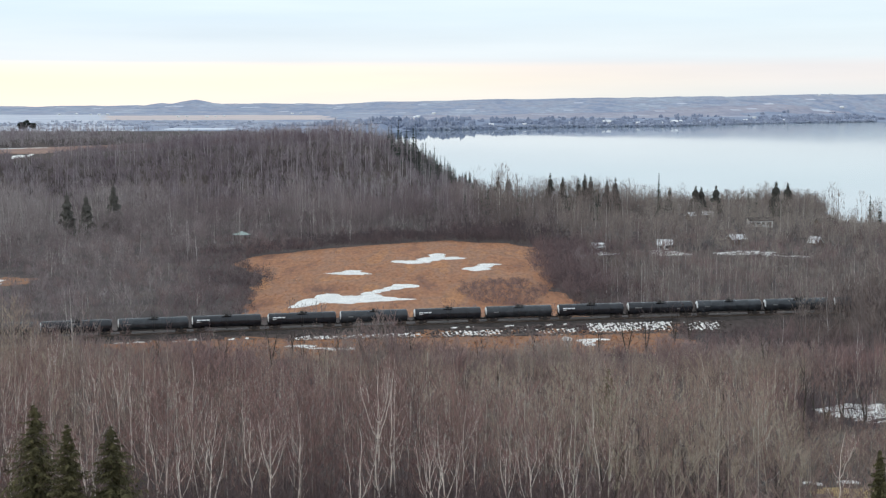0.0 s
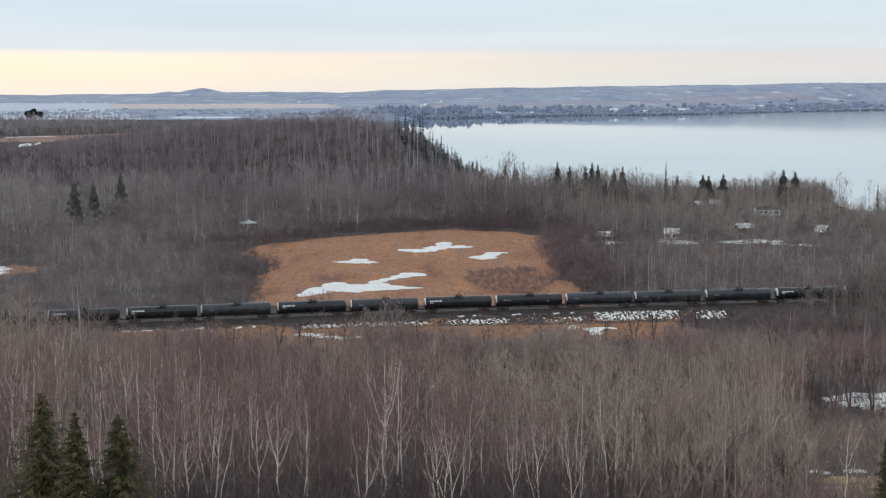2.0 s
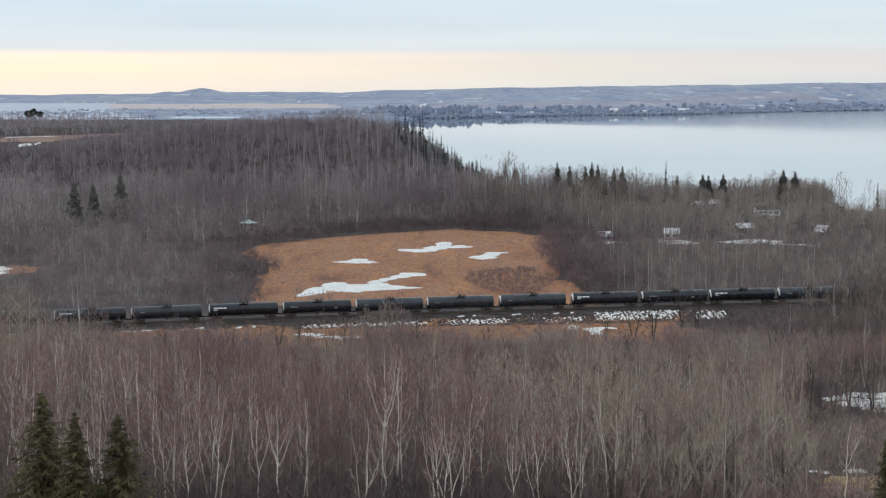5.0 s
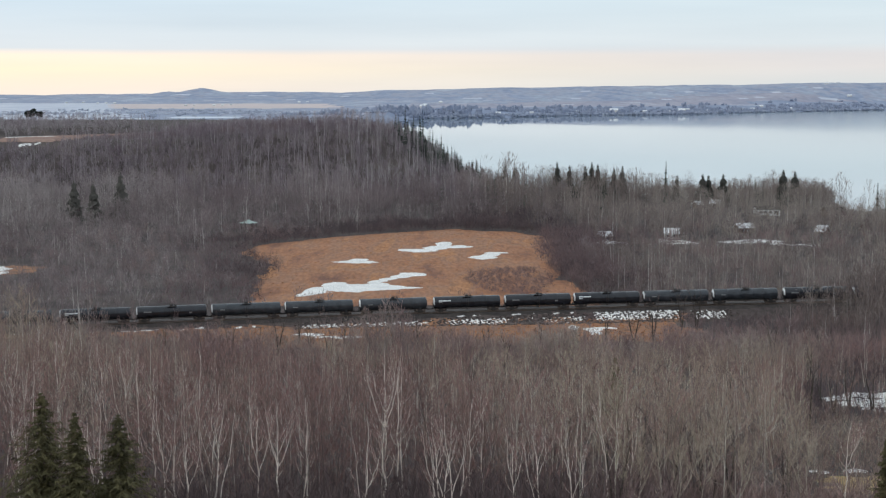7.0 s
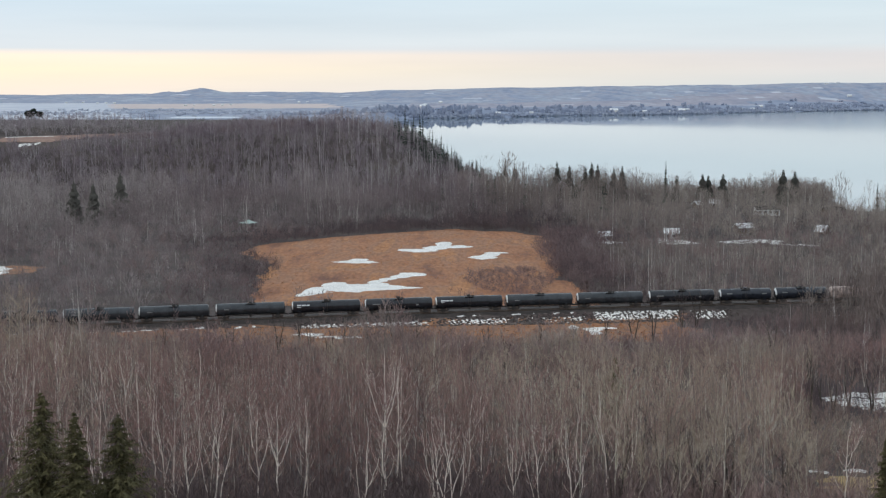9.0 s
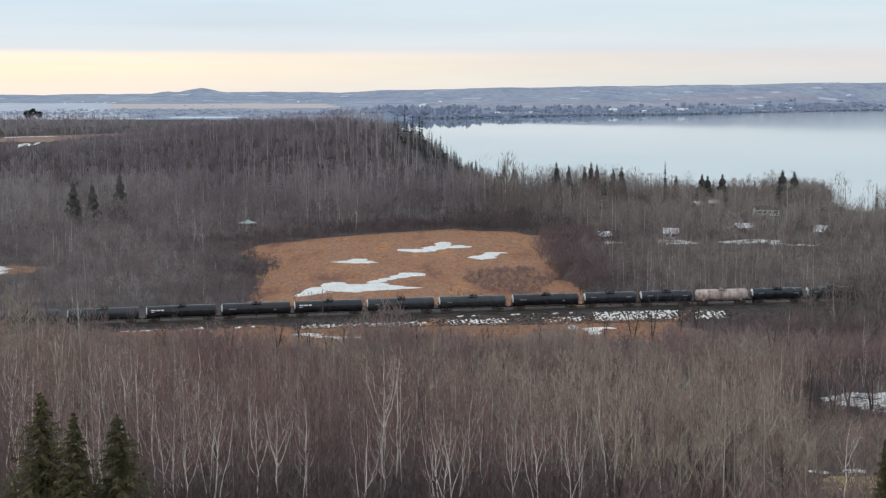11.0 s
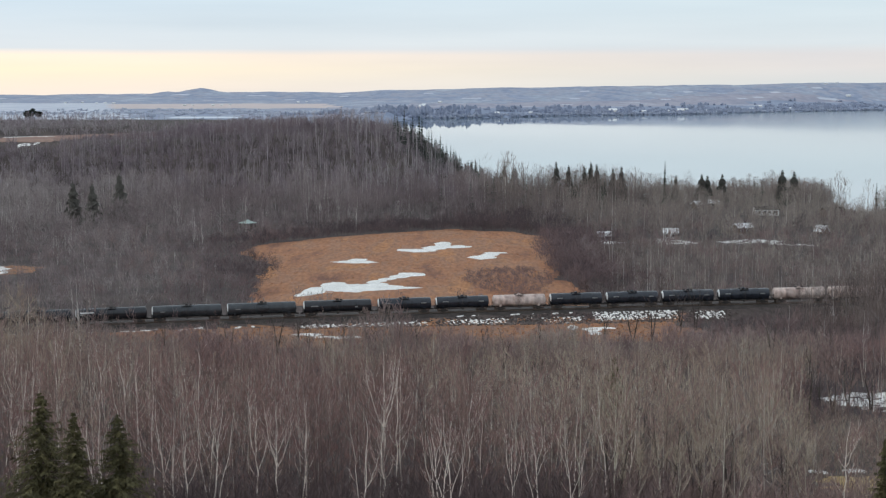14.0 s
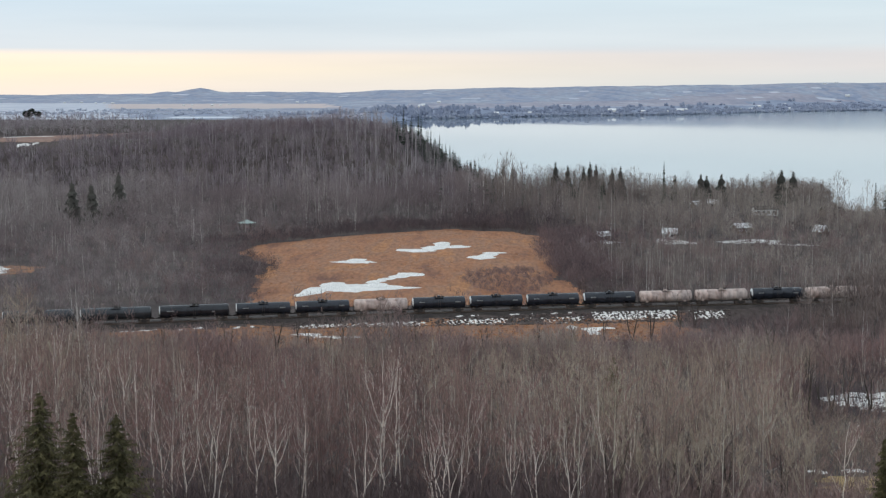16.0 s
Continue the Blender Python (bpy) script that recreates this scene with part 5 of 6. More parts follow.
def tank_car(length, paint, label, marks, tank_r=1.45, twin=False, ink=None):
    """A tank wagon on two bogies; it stands with its leading end towards -x, rail head at z = 0."""
    car = tagged(new("tank_car"), label, "tank car", "train of tank cars")
    car.empty_display_size = 0.5
    half, cz = length / 2 - 0.50, 2.40
    r = tank_r
    prof = [(-half, 0.05), (-half + 0.05, r * 0.5), (-half + 0.15, r * 0.8), (-half + 0.30, r * 0.94), (-half + 0.5, r)]
    seams = [i / 5 for i in range(1, 5)]
    for s in seams:
        xx = -half + 0.5 + (2 * half - 1.0) * s
        prof += [(xx - 0.07, r), (xx - 0.05, r + 0.018), (xx + 0.05, r + 0.018), (xx + 0.07, r)]
    prof += [(-x, q) for x, q in reversed(prof[:5])]
    bm = lathe(prof)
    bmesh.ops.translate(bm, verts=bm.verts, vec=(0, 0, cz))
    part("tank", bm, paint, car, smooth=True)
    # pale shell added as painted sky glare on the leading head
    bm = bmesh.new()
    head = [(x - 0.02, q + 0.012) for x, q in prof[1:4]]
    rings = [[bm.verts.new((x, q * math.cos(a), cz + q * math.sin(a))) for a in [math.radians(-20 + 11 * k) for k in range(21)]] for x, q in head]
    for u, v in zip(rings, rings[1:]):
        for k in range(20):
            bm.faces.new((u[k], v[k], v[k + 1], u[k + 1]))
    part("head_sheet", bm, M_MARK_GLARE if paint is not M_BEIGE else paint, car, "pale reflective head", True)
    top = cz + r
    # fittings dome with its guard and walkway
    bm = rod(bmesh.new(), (0, 0, top - 0.15), (0, 0, top + 0.22), 0.42, 14)
    rod(bm, (0, 0, top + 0.22), (0, 0, top + 0.30), 0.45, 14, 0.36)
    dome = part("fittings_dome", bm, M_FRAME if not twin else paint, car)
    part("hatch", rod(bmesh.new(), (0.95, 0, top - 0.12), (0.95, 0, top + 0.16), 0.3, 12), M_FRAME, car)
    if twin:
        part("hatch", rod(bmesh.new(), (-0.95, 0, top - 0.12), (-0.95, 0, top + 0.22), 0.3, 12), M_FRAME, car)
    for sy in (-1, 1):
        bm = box(bmesh.new(), (1.9, 0.5, 0.05), (0, sy * 0.85, top - 0.14))
        part("walkway", bm, M_FRAME, car)
        bm = bmesh.new()
        for px in (-0.9, -0.3, 0.3, 0.9):
            rod(bm, (px, sy * 1.08, top - 0.14), (px, sy * 1.08, top + 0.5), 0.018, 5)
        rod(bm, (-0.9, sy * 1.08, top + 0.5), (0.9, sy * 1.08, top + 0.5), 0.018, 5)
        rod(bm, (-0.9, sy * 1.08, top + 0.18), (0.9, sy * 1.08, top + 0.18), 0.015, 5)
        part("walkway_rail", bm, M_FRAME, car)
        bm = bmesh.new()
        for px in (-0.24, 0.24):
            rod(bm, (px, sy * (r + 0.10), 1.05), (px, sy * (r + 0.10), cz + 0.6), 0.02, 5)
            rod(bm, (px, sy * (r + 0.10), cz + 0.6), (px, sy * 1.02, top - 0.1), 0.02, 5)
        for q in range(8):
            rod(bm, (-0.24, sy * (r + 0.10), 1.15 + 0.27 * q), (0.24, sy * (r + 0.10), 1.15 + 0.27 * q), 0.014, 4)
        part("ladder", bm, M_FRAME, car)
        # side sill and saddles
        bm = box(bmesh.new(), (length - 6.6, 0.12, 0.22), (0, sy * 0.95, 0.92), bevel=0.02)
        for q in (-0.3, 0.0, 0.3):
            box(bm, (0.5, 0.25, 0.4), (q * length, sy * 0.9, 0.75))
        part("side_pipe", bm, M_FRAME, car)
    for sx in (-1, 1):
        bm = box(bmesh.new(), (3.4, 0.75, 0.42), (sx * (length / 2 - 2.0), 0, 1.0), bevel=0.04)
        box(bm, (0.16, 2.9, 0.34), (sx * (length / 2 - 0.52), 0, 1.1))
        part("stub_sill", bm, M_FRAME, car)
        bm = box(bmesh.new(), (0.5, 2.3, 0.9), (sx * (length / 2 - 2.35), 0, 1.42), bevel=0.05)
        part("saddle", bm, paint, car)
        bm = bmesh.new()
        ex = sx * (length / 2 - 0.5)
        for yy in (-1.4, 1.4):
            rod(bm, (ex, yy, 1.1), (ex, yy, 2.25), 0.022, 5)
        rod(bm, (ex, -1.4, 2.25), (ex, 1.4, 2.25), 0.022, 5)
        rod(bm, (ex, -1.4, 1.7), (ex, 1.4, 1.7), 0.018, 5)
        part("end_rail", bm, M_FRAME, car)
        bm = box(bmesh.new(), (0.75, 0.26, 0.28), (sx * (length / 2 - 0.2), 0, 0.85), bevel=0.04)
        part("coupler", bm, M_FRAME, car)
        bog = tagged(new("bogie"), "")
        bog.parent = car
        bog.location = (sx * (length / 2 - 2.35), 0, 0)
        for sy in (-1, 1):
            bm = bmesh.new()
            side = [(-1.25, 0.42), (-1.1, 0.62), (-0.55, 0.70), (-0.4, 0.86), (0.4, 0.86), (0.55, 0.70), (1.1, 0.62), (1.25, 0.42), (0.8, 0.36), (0.45, 0.2), (-0.45, 0.2), (-0.8, 0.36)]
            a = [bm.verts.new((px, sy * 0.93, pz)) for px, pz in side]
            b = [bm.verts.new((px, sy * 1.07, pz)) for px, pz in side]
            bm.faces.new(a)
            bm.faces.new(list(reversed(b)))
            for i in range(len(a)):
                bm.faces.new((a[i], b[i], b[(i + 1) % len(a)], a[(i + 1) % len(a)]))
            bmesh.ops.recalc_face_normals(bm, faces=bm.faces)
            part("side_frame", bm, M_FRAME, bog)
        part("bolster", box(bmesh.new(), (0.4, 2.0, 0.3), (0, 0, 0.68)), M_FRAME, bog)
        for ax in (-0.88, 0.88):
            bm = rod(bmesh.new(), (ax, -0.85, 0.46), (ax, 0.85, 0.46), 0.08, 8)
            for sy in (-1, 1):
                rod(bm, (ax, sy * 0.70, 0.46), (ax, sy * 0.83, 0.46), 0.46, 18)
                rod(bm, (ax, sy * 0.66, 0.46), (ax, sy * 0.70, 0.46), 0.49, 18)
            part("wheelset", bm, M_RAIL, bog)
    bm = bmesh.new()
    rod(bm, (-length / 2 + 0.42, -0.7, 2.1), (-length / 2 + 0.47, -0.7, 2.1), 0.27, 12)
    rod(bm, (-length / 2 + 0.45, -0.7, 1.1), (-length / 2 + 0.45, -0.7, 2.1), 0.03, 5)
    part("brake_wheel", bm, M_FRAME, car)
    # stencilled marks as plain bars, curved onto the shell
    for mx, mz, mw, mh in marks:
        bm = bmesh.new()
        a0, a1 = math.asin((mz - mh / 2 - cz) / r), math.asin((mz + mh / 2 - cz) / r)
        rows = []
        for q in range(4):
            an = a0 + (a1 - a0) * q / 3
            rows.append([bm.verts.new((mx + dx, -(r + 0.03) * math.cos(an), cz + (r + 0.03) * math.sin(an))) for dx in (0, mw)])
        for p0, p1 in zip(rows, rows[1:]):
            bm.faces.new((p0[0], p0[1], p1[1], p1[0]))
        part("stencil", bm, ink or M_MARK_GLARE, car, "painted marking bar")
    return car


LONG, SHORT = 17.9, 14.4
BAR = [(-7.2, 2.92, 0.95, 0.28), (-6.1, 2.92, 1.05, 0.28), (-4.9, 2.92, 0.75, 0.28), (-7.2, 2.5, 0.9, 0.13)]
SMALL = [(-6.6, 2.6, 1.8, 0.25), (4.2, 2.2, 0.7, 0.35)]
PLAIN = [(-6.4, 2.5, 1.2, 0.2)]
TAIL = [(-5.0, 2.7, 1.4, 0.22), (4.0, 2.6, 1.3, 0.3)]
KINDS = {
    "b": tank_car(LONG, M_BLACK, "long black tank car with white stencil bars at one end", BAR),
    "s": tank_car(LONG, M_BLACK, "long black tank car with small worn markings", SMALL, ink=M_FAINT),
    "g": tank_car(LONG, M_GREYBLACK, "long faded grey-black tank car with faint markings", PLAIN, ink=M_FAINT),
    "k": tank_car(SHORT, M_NAVY, "short slate-black tank car with three top hatches", TAIL, 1.42, True, M_FAINT),
    "w": tank_car(SHORT, M_BEIGE, "short weathered beige-white tank car", [], 1.42, True),
}
# leading end of each car along the train, in metres from the first, and its kind
TRAIN = [(-54.0, "g"), (-36.0, "g"), (-18.0, "s")]
TRAIN += list(zip([0.0, 17.47, 35.72, 53.37, 71.75, 89.69, 108.07, 125.97, 143.8, 161.51, 179.79, 198.21, 216.13, 233.73, 251.56, 269.52, 288.0],
                  "gbbgbgbsgggbsbggs"))
TRAIN += list(zip([306.32, 320.77, 335.16, 349.61, 364.04, 378.41, 392.94, 407.39, 421.82, 436.32, 450.67, 465.1, 479.5, 493.9], "kkwkkkkwwkwwkw"))
HEAD, SPEED, SLOW = -77.41, 17.728, -0.0321
ALONG = math.hypot(1, RAIL_M)


def car_pose(s):
    """Pose of a car whose middle is s metres along the line from its midpoint."""
    x = s / ALONG
    slope = RAIL_M + 2 * RAIL_B * x / (1 + (x / 400.0) ** 2)
    return pose(x, rail_y(x), float(rail_z(x)), 0, -math.degrees(math.atan(0.0122)) if abs(x) < 160 else 0, math.degrees(math.atan(slope)))


CARS, seen = [], set()
for lead, kind in TRAIN:
    src = KINDS[kind]
    ob = src if kind not in seen else copy_thing(src, Matrix())
    seen.add(kind)
    CARS.append((ob, lead + (LONG if kind in "bsg" else SHORT) / 2 - 0.50))


def motions():
    """The train rolls westward through the valley."""
    for ob, mid in CARS:
        rows = []
        for i in range(9):
            t = 2.0 * i
            rows.append((t, car_pose(HEAD + mid - SPEED * t - SLOW * t * t / 2)))
        walk(ob, rows)



# ---- single trees ----
def arrays_part(name, arr, mats, parent, label="", smooth=False):
    V, T, M = arr
    return child(name, mesh_from(name, V, T, mats, M, np.full(len(V), 0.4), smooth), parent, label)


def near_spruce(seed, h, base, label, tiers=34, per=13):
    tree = tagged(new("spruce_tree"), label, "conifer", "spruces")
    V, T, M = spruce(seed, h, tiers, per, base, 14, 0.62, 0.28, 0.03)
    for name, mat, m in (("trunk", M_WOOD, 0), ("crown", M_NEEDLE, 1)):
        F = T[M == m]
        used = np.unique(F)
        remap = np.zeros(len(V), int)
        remap[used] = np.arange(len(used))
        child(name, mesh_from(name, V[used], remap[F], [mat]), tree)
    return tree


def stand(tree, x, y, turn=0.0, sink=0.2):
    tree.matrix_basis = pose(x, y, float(ground_z(x, y)) - sink, 0, 0, turn)
    return tree


for seed, x, y, h, b, lab in ((301, -36.95, 150, 14.05, 0.53, "full dark green spruce at the near wood's edge"),
                              (302, -33.3, 147, 12.2, 0.32, "thin dark green spruce with white birches behind it"),
                              (303, -29.7, 149, 12.1, 0.49, "broad dark green spruce at the near wood's edge"),
                              (304, 41.5, 152, 10.5, 0.24, "dark green spruce among bare aspens"),
                              (305, 27.2, 258, 12.0, 0.40, "small dark spruce among bare aspens"),
                              (306, 69.5, 172, 9.0, 0.22, "dark green spruce among bare aspens")):
    stand(near_spruce(seed, h, b, lab, *((62, 9) if y < 160 else (44, 8))), x, y)


def far_spruce(seed, h, base, label, tiers=16, per=7, power=0.85, needles=M_NEEDLE_FAR):
    tree = tagged(new("spruce_tree"), label, "conifer", "far spruces")
    V, T, M = spruce(seed, h, tiers, per, base, 0, 2.3, 0.22, 0.04, power)
    for name, mat, m in (("trunk", M_WOOD, 0), ("crown", needles, 1)):
        F = T[M == m]
        used = np.unique(F)
        remap = np.zeros(len(V), int)
        remap[used] = np.arange(len(used))
        child(name, mesh_from(name, V[used], remap[F], [mat], tone=np.full(len(used), 0.3)), tree)
    return tree


slim = far_spruce(310, 18.0, 0.075, "tall slender dark spruce spire on the hill's shoulder", 24, 8)
full = far_spruce(311, 16.0, 0.25, "dark green spruce standing out of bare woods", 28, 16, 0.9, M_NEEDLE_SHORE)
broad = far_spruce(312, 13.0, 0.29, "broad dark conifer beside the lake wood", 22, 16, 0.6, M_NEEDLE_SHORE)
dense = far_spruce(313, 14.5, 0.27, "full dull green spruce in the valley wood", 30, 15, 0.7, M_NEEDLE_DULL)


def place(src, first, spots):
    """Stands src at the first spot and copies of it at the rest: x, y, scale up."""
    for i, (x, y, s) in enumerate(spots):
        ob = src if i == 0 and first else copy_thing(src, Matrix())
        ob.matrix_basis = pose(x, y, float(ground_z(x, y)) - 0.2, 0, 0, 77 * i) @ Matrix.Diagonal((0.85 * s + 0.15, 0.85 * s + 0.15, s, 1))


place(slim, True, [(-22.5, 985, 1.05), (-17.6, 988, 0.98), (-13.6, 982, 1.18), (-12.0, 984, 1.08), (-7.8, 975, 0.85), (-6.2, 978, 0.9), (-1, 972, 0.95), (5, 966, 0.85),
                   (10, 958, 0.75), (122, 905, 1.05), (204, 775, 0.8), (22, 905, 0.7)])
place(dense, True, [(-156.5, 700, 1.28), (-145.8, 688, 1.25), (-143, 732, 1.4)])
place(full, True, [(16, 905, 0.92), (38, 880, 1.0), (76.5, 850, 1.26), (79.8, 853, 1.2), (73, 848, 1.12), (87.5, 846, 1.1), (91.8, 846, 1.15),
                   (34, 905, 1.1), (40, 902, 1.0), (2, 930, 0.7), (-6, 940, 0.65), (-10, 945, 0.7), (7, 925, 0.72), (13, 915, 0.78), (59, 855, 1.25), (65, 850, 1.15), (120, 848, 0.85)])
place(broad, True, [(173, 812, 1.3), (167.6, 814, 1.36), (22, 900, 1.05), (29.5, 895, 0.98), (31.5, 890, 1.0), (132, 840, 1.12), (135.2, 842, 1.05), (142.6, 841, 1.1)])


def pine_clump():
    """Close pines with broad round crowns."""
    for i, (x, y, h) in enumerate(((-299, 1205, 12.0), (-303.2, 1207, 10.2), (-294.6, 1206, 10.8))):
        tree = tagged(new("pine_tree"), "dark round-topped pine on the plateau", "conifer", "pines")
        k = Maker(320 + i)
        k.limb([(0, 0, 0), (0.1, 0, h * 0.5), (0, 0.1, h * 0.9)], [0.22, 0.16, 0.05], 6)
        arrays_part("trunk", k.arrays(), [M_WOOD], tree)
        k = Maker(330 + i)
        lobes = [(k.r.uniform(-2.4, 2.4), k.r.uniform(-2, 2), h * k.r.uniform(0.45, 0.82), k.r.uniform(1.8, 2.5)) for _ in range(10)]
        for lx, ly, lz, lr in lobes:
            for _ in range(110):
                a, e = k.r.uniform(0, 6.28), k.r.uniform(-0.6, 1.5)
                d = (math.cos(a) * math.cos(e), math.sin(a) * math.cos(e), math.sin(e) * 0.8)
                k.sliver((lx + d[0] * lr * 0.3, ly + d[1] * lr * 0.3, lz + d[2] * lr * 0.3), (lx + d[0] * lr, ly + d[1] * lr, lz + d[2] * lr), 0.8, 0)
        arrays_part("crown", k.arrays(), [M_NEEDLE_FAR], tree)
        stand(tree, x, y)


pine_clump()


LEAN = []


def birch(seed, h, stems, label, spread=0.2, bark=None, limbs=20):
    """A leafless birch or aspen: a trunk that parts into rising leaders, upswept limbs and fine twigs."""
    bark = bark or M_BIRCH
    tree = tagged(new("birch_tree" if bark is M_BIRCH else "aspen_tree"), label, "birch" if bark is M_BIRCH else "aspen", "birches" if bark is M_BIRCH else "aspens")
    r = random.Random(seed)
    tw = Maker(seed + 9)
    r0 = 0.0066 * h
    lean, wx, trunk = r.uniform(-0.1, 0.1) * h, 0.0, []
    for i in range(11):
        wx += r.gauss(0, 0.009) * h
        trunk.append((lean * i / 10 + wx, r.uniform(-0.01, 0.01) * h, 0.97 * h * i / 10))
    LEAN.append((trunk[9][0], trunk[9][1]))
    leaders = [(trunk, [max(r0 * (1 - i / 10.5) ** 0.8, 0.012) for i in range(11)], 0.3)]
    side = r.choice((-1, 1))
    for q in range(1, stems):
        low = r.random() < 0.2
        f = r.uniform(0.0, 0.12) if low else r.uniform(0.3, 0.66)
        a = trunk[int(f * 10)]
        an = (0 if side > 0 else math.pi) + r.gauss(0, 0.5)
        side = -side
        out, hh = h * spread * r.uniform(0.35, 1.0) * (1.3 - f), h * r.uniform(0.80, 0.97)
        ra = r0 * (0.75 if low else (1 - f) ** 0.7 * 0.85)
        pts, wx = [], 0.0
        for i in range(9):
            u = i / 8
            wx += r.gauss(0, 0.008) * h
            k = (1 - math.exp(-1.0 * u)) / 0.632
            pts.append((a[0] + math.cos(an) * out * k + wx, a[1] + math.sin(an) * out * k, a[2] + (hh - a[2]) * u))
        leaders.append((pts, [max(ra * (1 - u / 8.4) ** 0.8, 0.012) for u in range(9)], 0.2))
    for q, (pts, radii, low) in enumerate(leaders):
        k = Maker(seed + q)
        k.limb(pts, radii, 6)
        arrays_part("trunk" if q == 0 else "stem", k.arrays(), [bark], tree, smooth=True)
        n, m = max(5, limbs // stems), len(pts) - 1
        for i in range(n):
            t = low + (0.93 - low) * (i + r.random()) / n
            f = t * m
            a = tuple(u + (v - u) * (f - int(f)) for u, v in zip(pts[int(f)], pts[int(f) + 1]))
            la, up = r.uniform(0, 6.28), r.uniform(0.6, 0.95)
            ln = h * r.uniform(0.10, 0.24) * (1.25 - 0.8 * t)
            rb = radii[int(f)] * 0.42
            run, p = [a], a
            for e in (0.0, 0.28, 0.55):
                d = ln / 3
                p = (p[0] + math.cos(la) * math.cos(up + e) * d, p[1] + math.sin(la) * math.cos(up + e) * d, p[2] + math.sin(up + e) * d)
                run.append(p)
            k = Maker(seed + 31 * i + 7 * q)
            k.limb(run, [rb, rb * 0.8, rb * 0.55, 0.007], 4)
            for j in range(4):
                f2 = r.uniform(0.6, 2.9)
                c = tuple(u + (v - u) * (f2 - int(f2)) for u, v in zip(run[int(f2)], run[int(f2) + 1]))
                sa, su, sl = la + r.gauss(0, 0.7), r.uniform(0.85, 1.35), ln * r.uniform(0.3, 0.55)
                k.spike(c, (c[0] + math.cos(sa) * math.cos(su) * sl, c[1] + math.sin(sa) * math.cos(su) * sl, c[2] + math.sin(su) * sl), 0.014)
            arrays_part("limb", k.arrays(), [bark], tree)
            for j in range(30):
                f2 = r.uniform(0.5, 3.0)
                g = min(int(f2), 2)
                c = [run[g][m_] + (run[g + 1][m_] - run[g][m_]) * (f2 - g) for m_ in range(3)]
                ta, tu = la + r.gauss(0, 1.0), r.uniform(0.6, 1.4)
                tl = ln * r.uniform(0.2, 0.5) + 0.2
                tw.sliver(c, (c[0] + math.cos(ta) * math.cos(tu) * tl, c[1] + math.sin(ta) * math.cos(tu) * tl, c[2] + math.sin(tu) * tl), 0.024, 0)
    V, T, M = tw.arrays()
    tagged(child("crown", mesh_from("crown", V, T, [M_TWIG_NEAR], tone=np.full(len(V), 0.25 if bark is M_BIRCH else 0.8)), tree, "fine purple-brown twigs" if bark is M_BIRCH else "fine tan twigs"), kind="stuff")
    return tree


HEIGHTS = (15.0, 12.5, 13.0, 10.5, 14.0, 16.0, 12.0, 13.5, 11.0, 12.0)
BIRCH = [birch(400 + 70 * i, hh, fk, lab, sp) for i, (hh, fk, lab, sp) in enumerate(zip(HEIGHTS, (2, 4, 1, 3, 2, 5, 3, 4), (
    "tall twin-stemmed white birch, leafless", "white birch clump of three stems, leafless", "slender white birch, leafless", "low forked white birch, leafless",
    "crooked slender white birch, leafless", "big spreading white birch clump, leafless", "narrow white birch clump, leafless", "white birch parted into two stems, leafless"),
    (0.16, 0.22, 0.14, 0.26, 0.16, 0.17, 0.16, 0.24)))]
BIRCH += [birch(990, 11.0, 3, "spreading tan-barked aspen, leafless", 0.32, M_ASPEN, 30), birch(1060, 12.0, 3, "upright tan-barked aspen, leafless", 0.2, M_ASPEN, 26)]


def spot(px, py, d, i):
    """A tree's place from the bearing (px) and dip (py) of its top and its distance; gives x, y and height."""
    d = d if d > 156 else 146 + 0.1 * d
    x, top = (px - 784) / FPX * d, EYE_Z - (py - 150) / FPX * d
    return x, d, top - float(ground_z(x, d)), i


TREES = [spot(*a) for a in (
    (322, 745, 140, 3), (390, 700, 160, 1), (450, 690, 165, 3), (485, 706, 160, 5), (300, 750, 146, 2), (680, 605, 182, 5), (705, 625, 176, 0), (763, 733, 160, 1),
    (787, 720, 160, 7), (798, 742, 157, 4), (910, 748, 158, 3), (945, 750, 157, 1), (1005, 750, 160, 7), (1027, 712, 176, 2), (1140, 776, 156, 8), (1173, 763, 160, 9), (1212, 766, 158, 8), (650, 736, 158, 6), (678, 690, 166, 2), (145, 735, 152, 4), (125, 728, 156, 2), (22, 612, 205, 1), (92, 588, 225, 0),
    (205, 612, 215, 1), (238, 620, 210, 0), (350, 612, 220, 2), (1322, 770, 140, 8), (1067, 696, 172, 4), (855, 716, 170, 2),
    (537, 698, 165, 0), (20, 760, 150, 2), (165, 605, 235, 1), (1370, 690, 180, 9), (1275, 705, 172, 9), (1110, 735, 168, 9), (1255, 745, 165, 8), (1420, 735, 175, 9), (1440, 770, 162, 8), 
    (50, 625, 210, 2), (270, 690, 175, 4), (1515, 740, 150, 4),
    (110, 560, 300, 1), (60, 570, 290, 0), (135, 565, 310, 2))]
r_ = random.Random(77)
TREES += [spot(r_.uniform(*a), r_.uniform(*b), r_.uniform(165, 235), r_.choice((2, 4, 2, 4, 3, 0))) for a, b, n in (
    ((0, 330), (620, 700), 5), ((330, 760), (640, 700), 1), ((780, 1050), (680, 730), 2), ((1050, 1400), (700, 760), 2)) for _ in range(n)]
used_kinds = set()
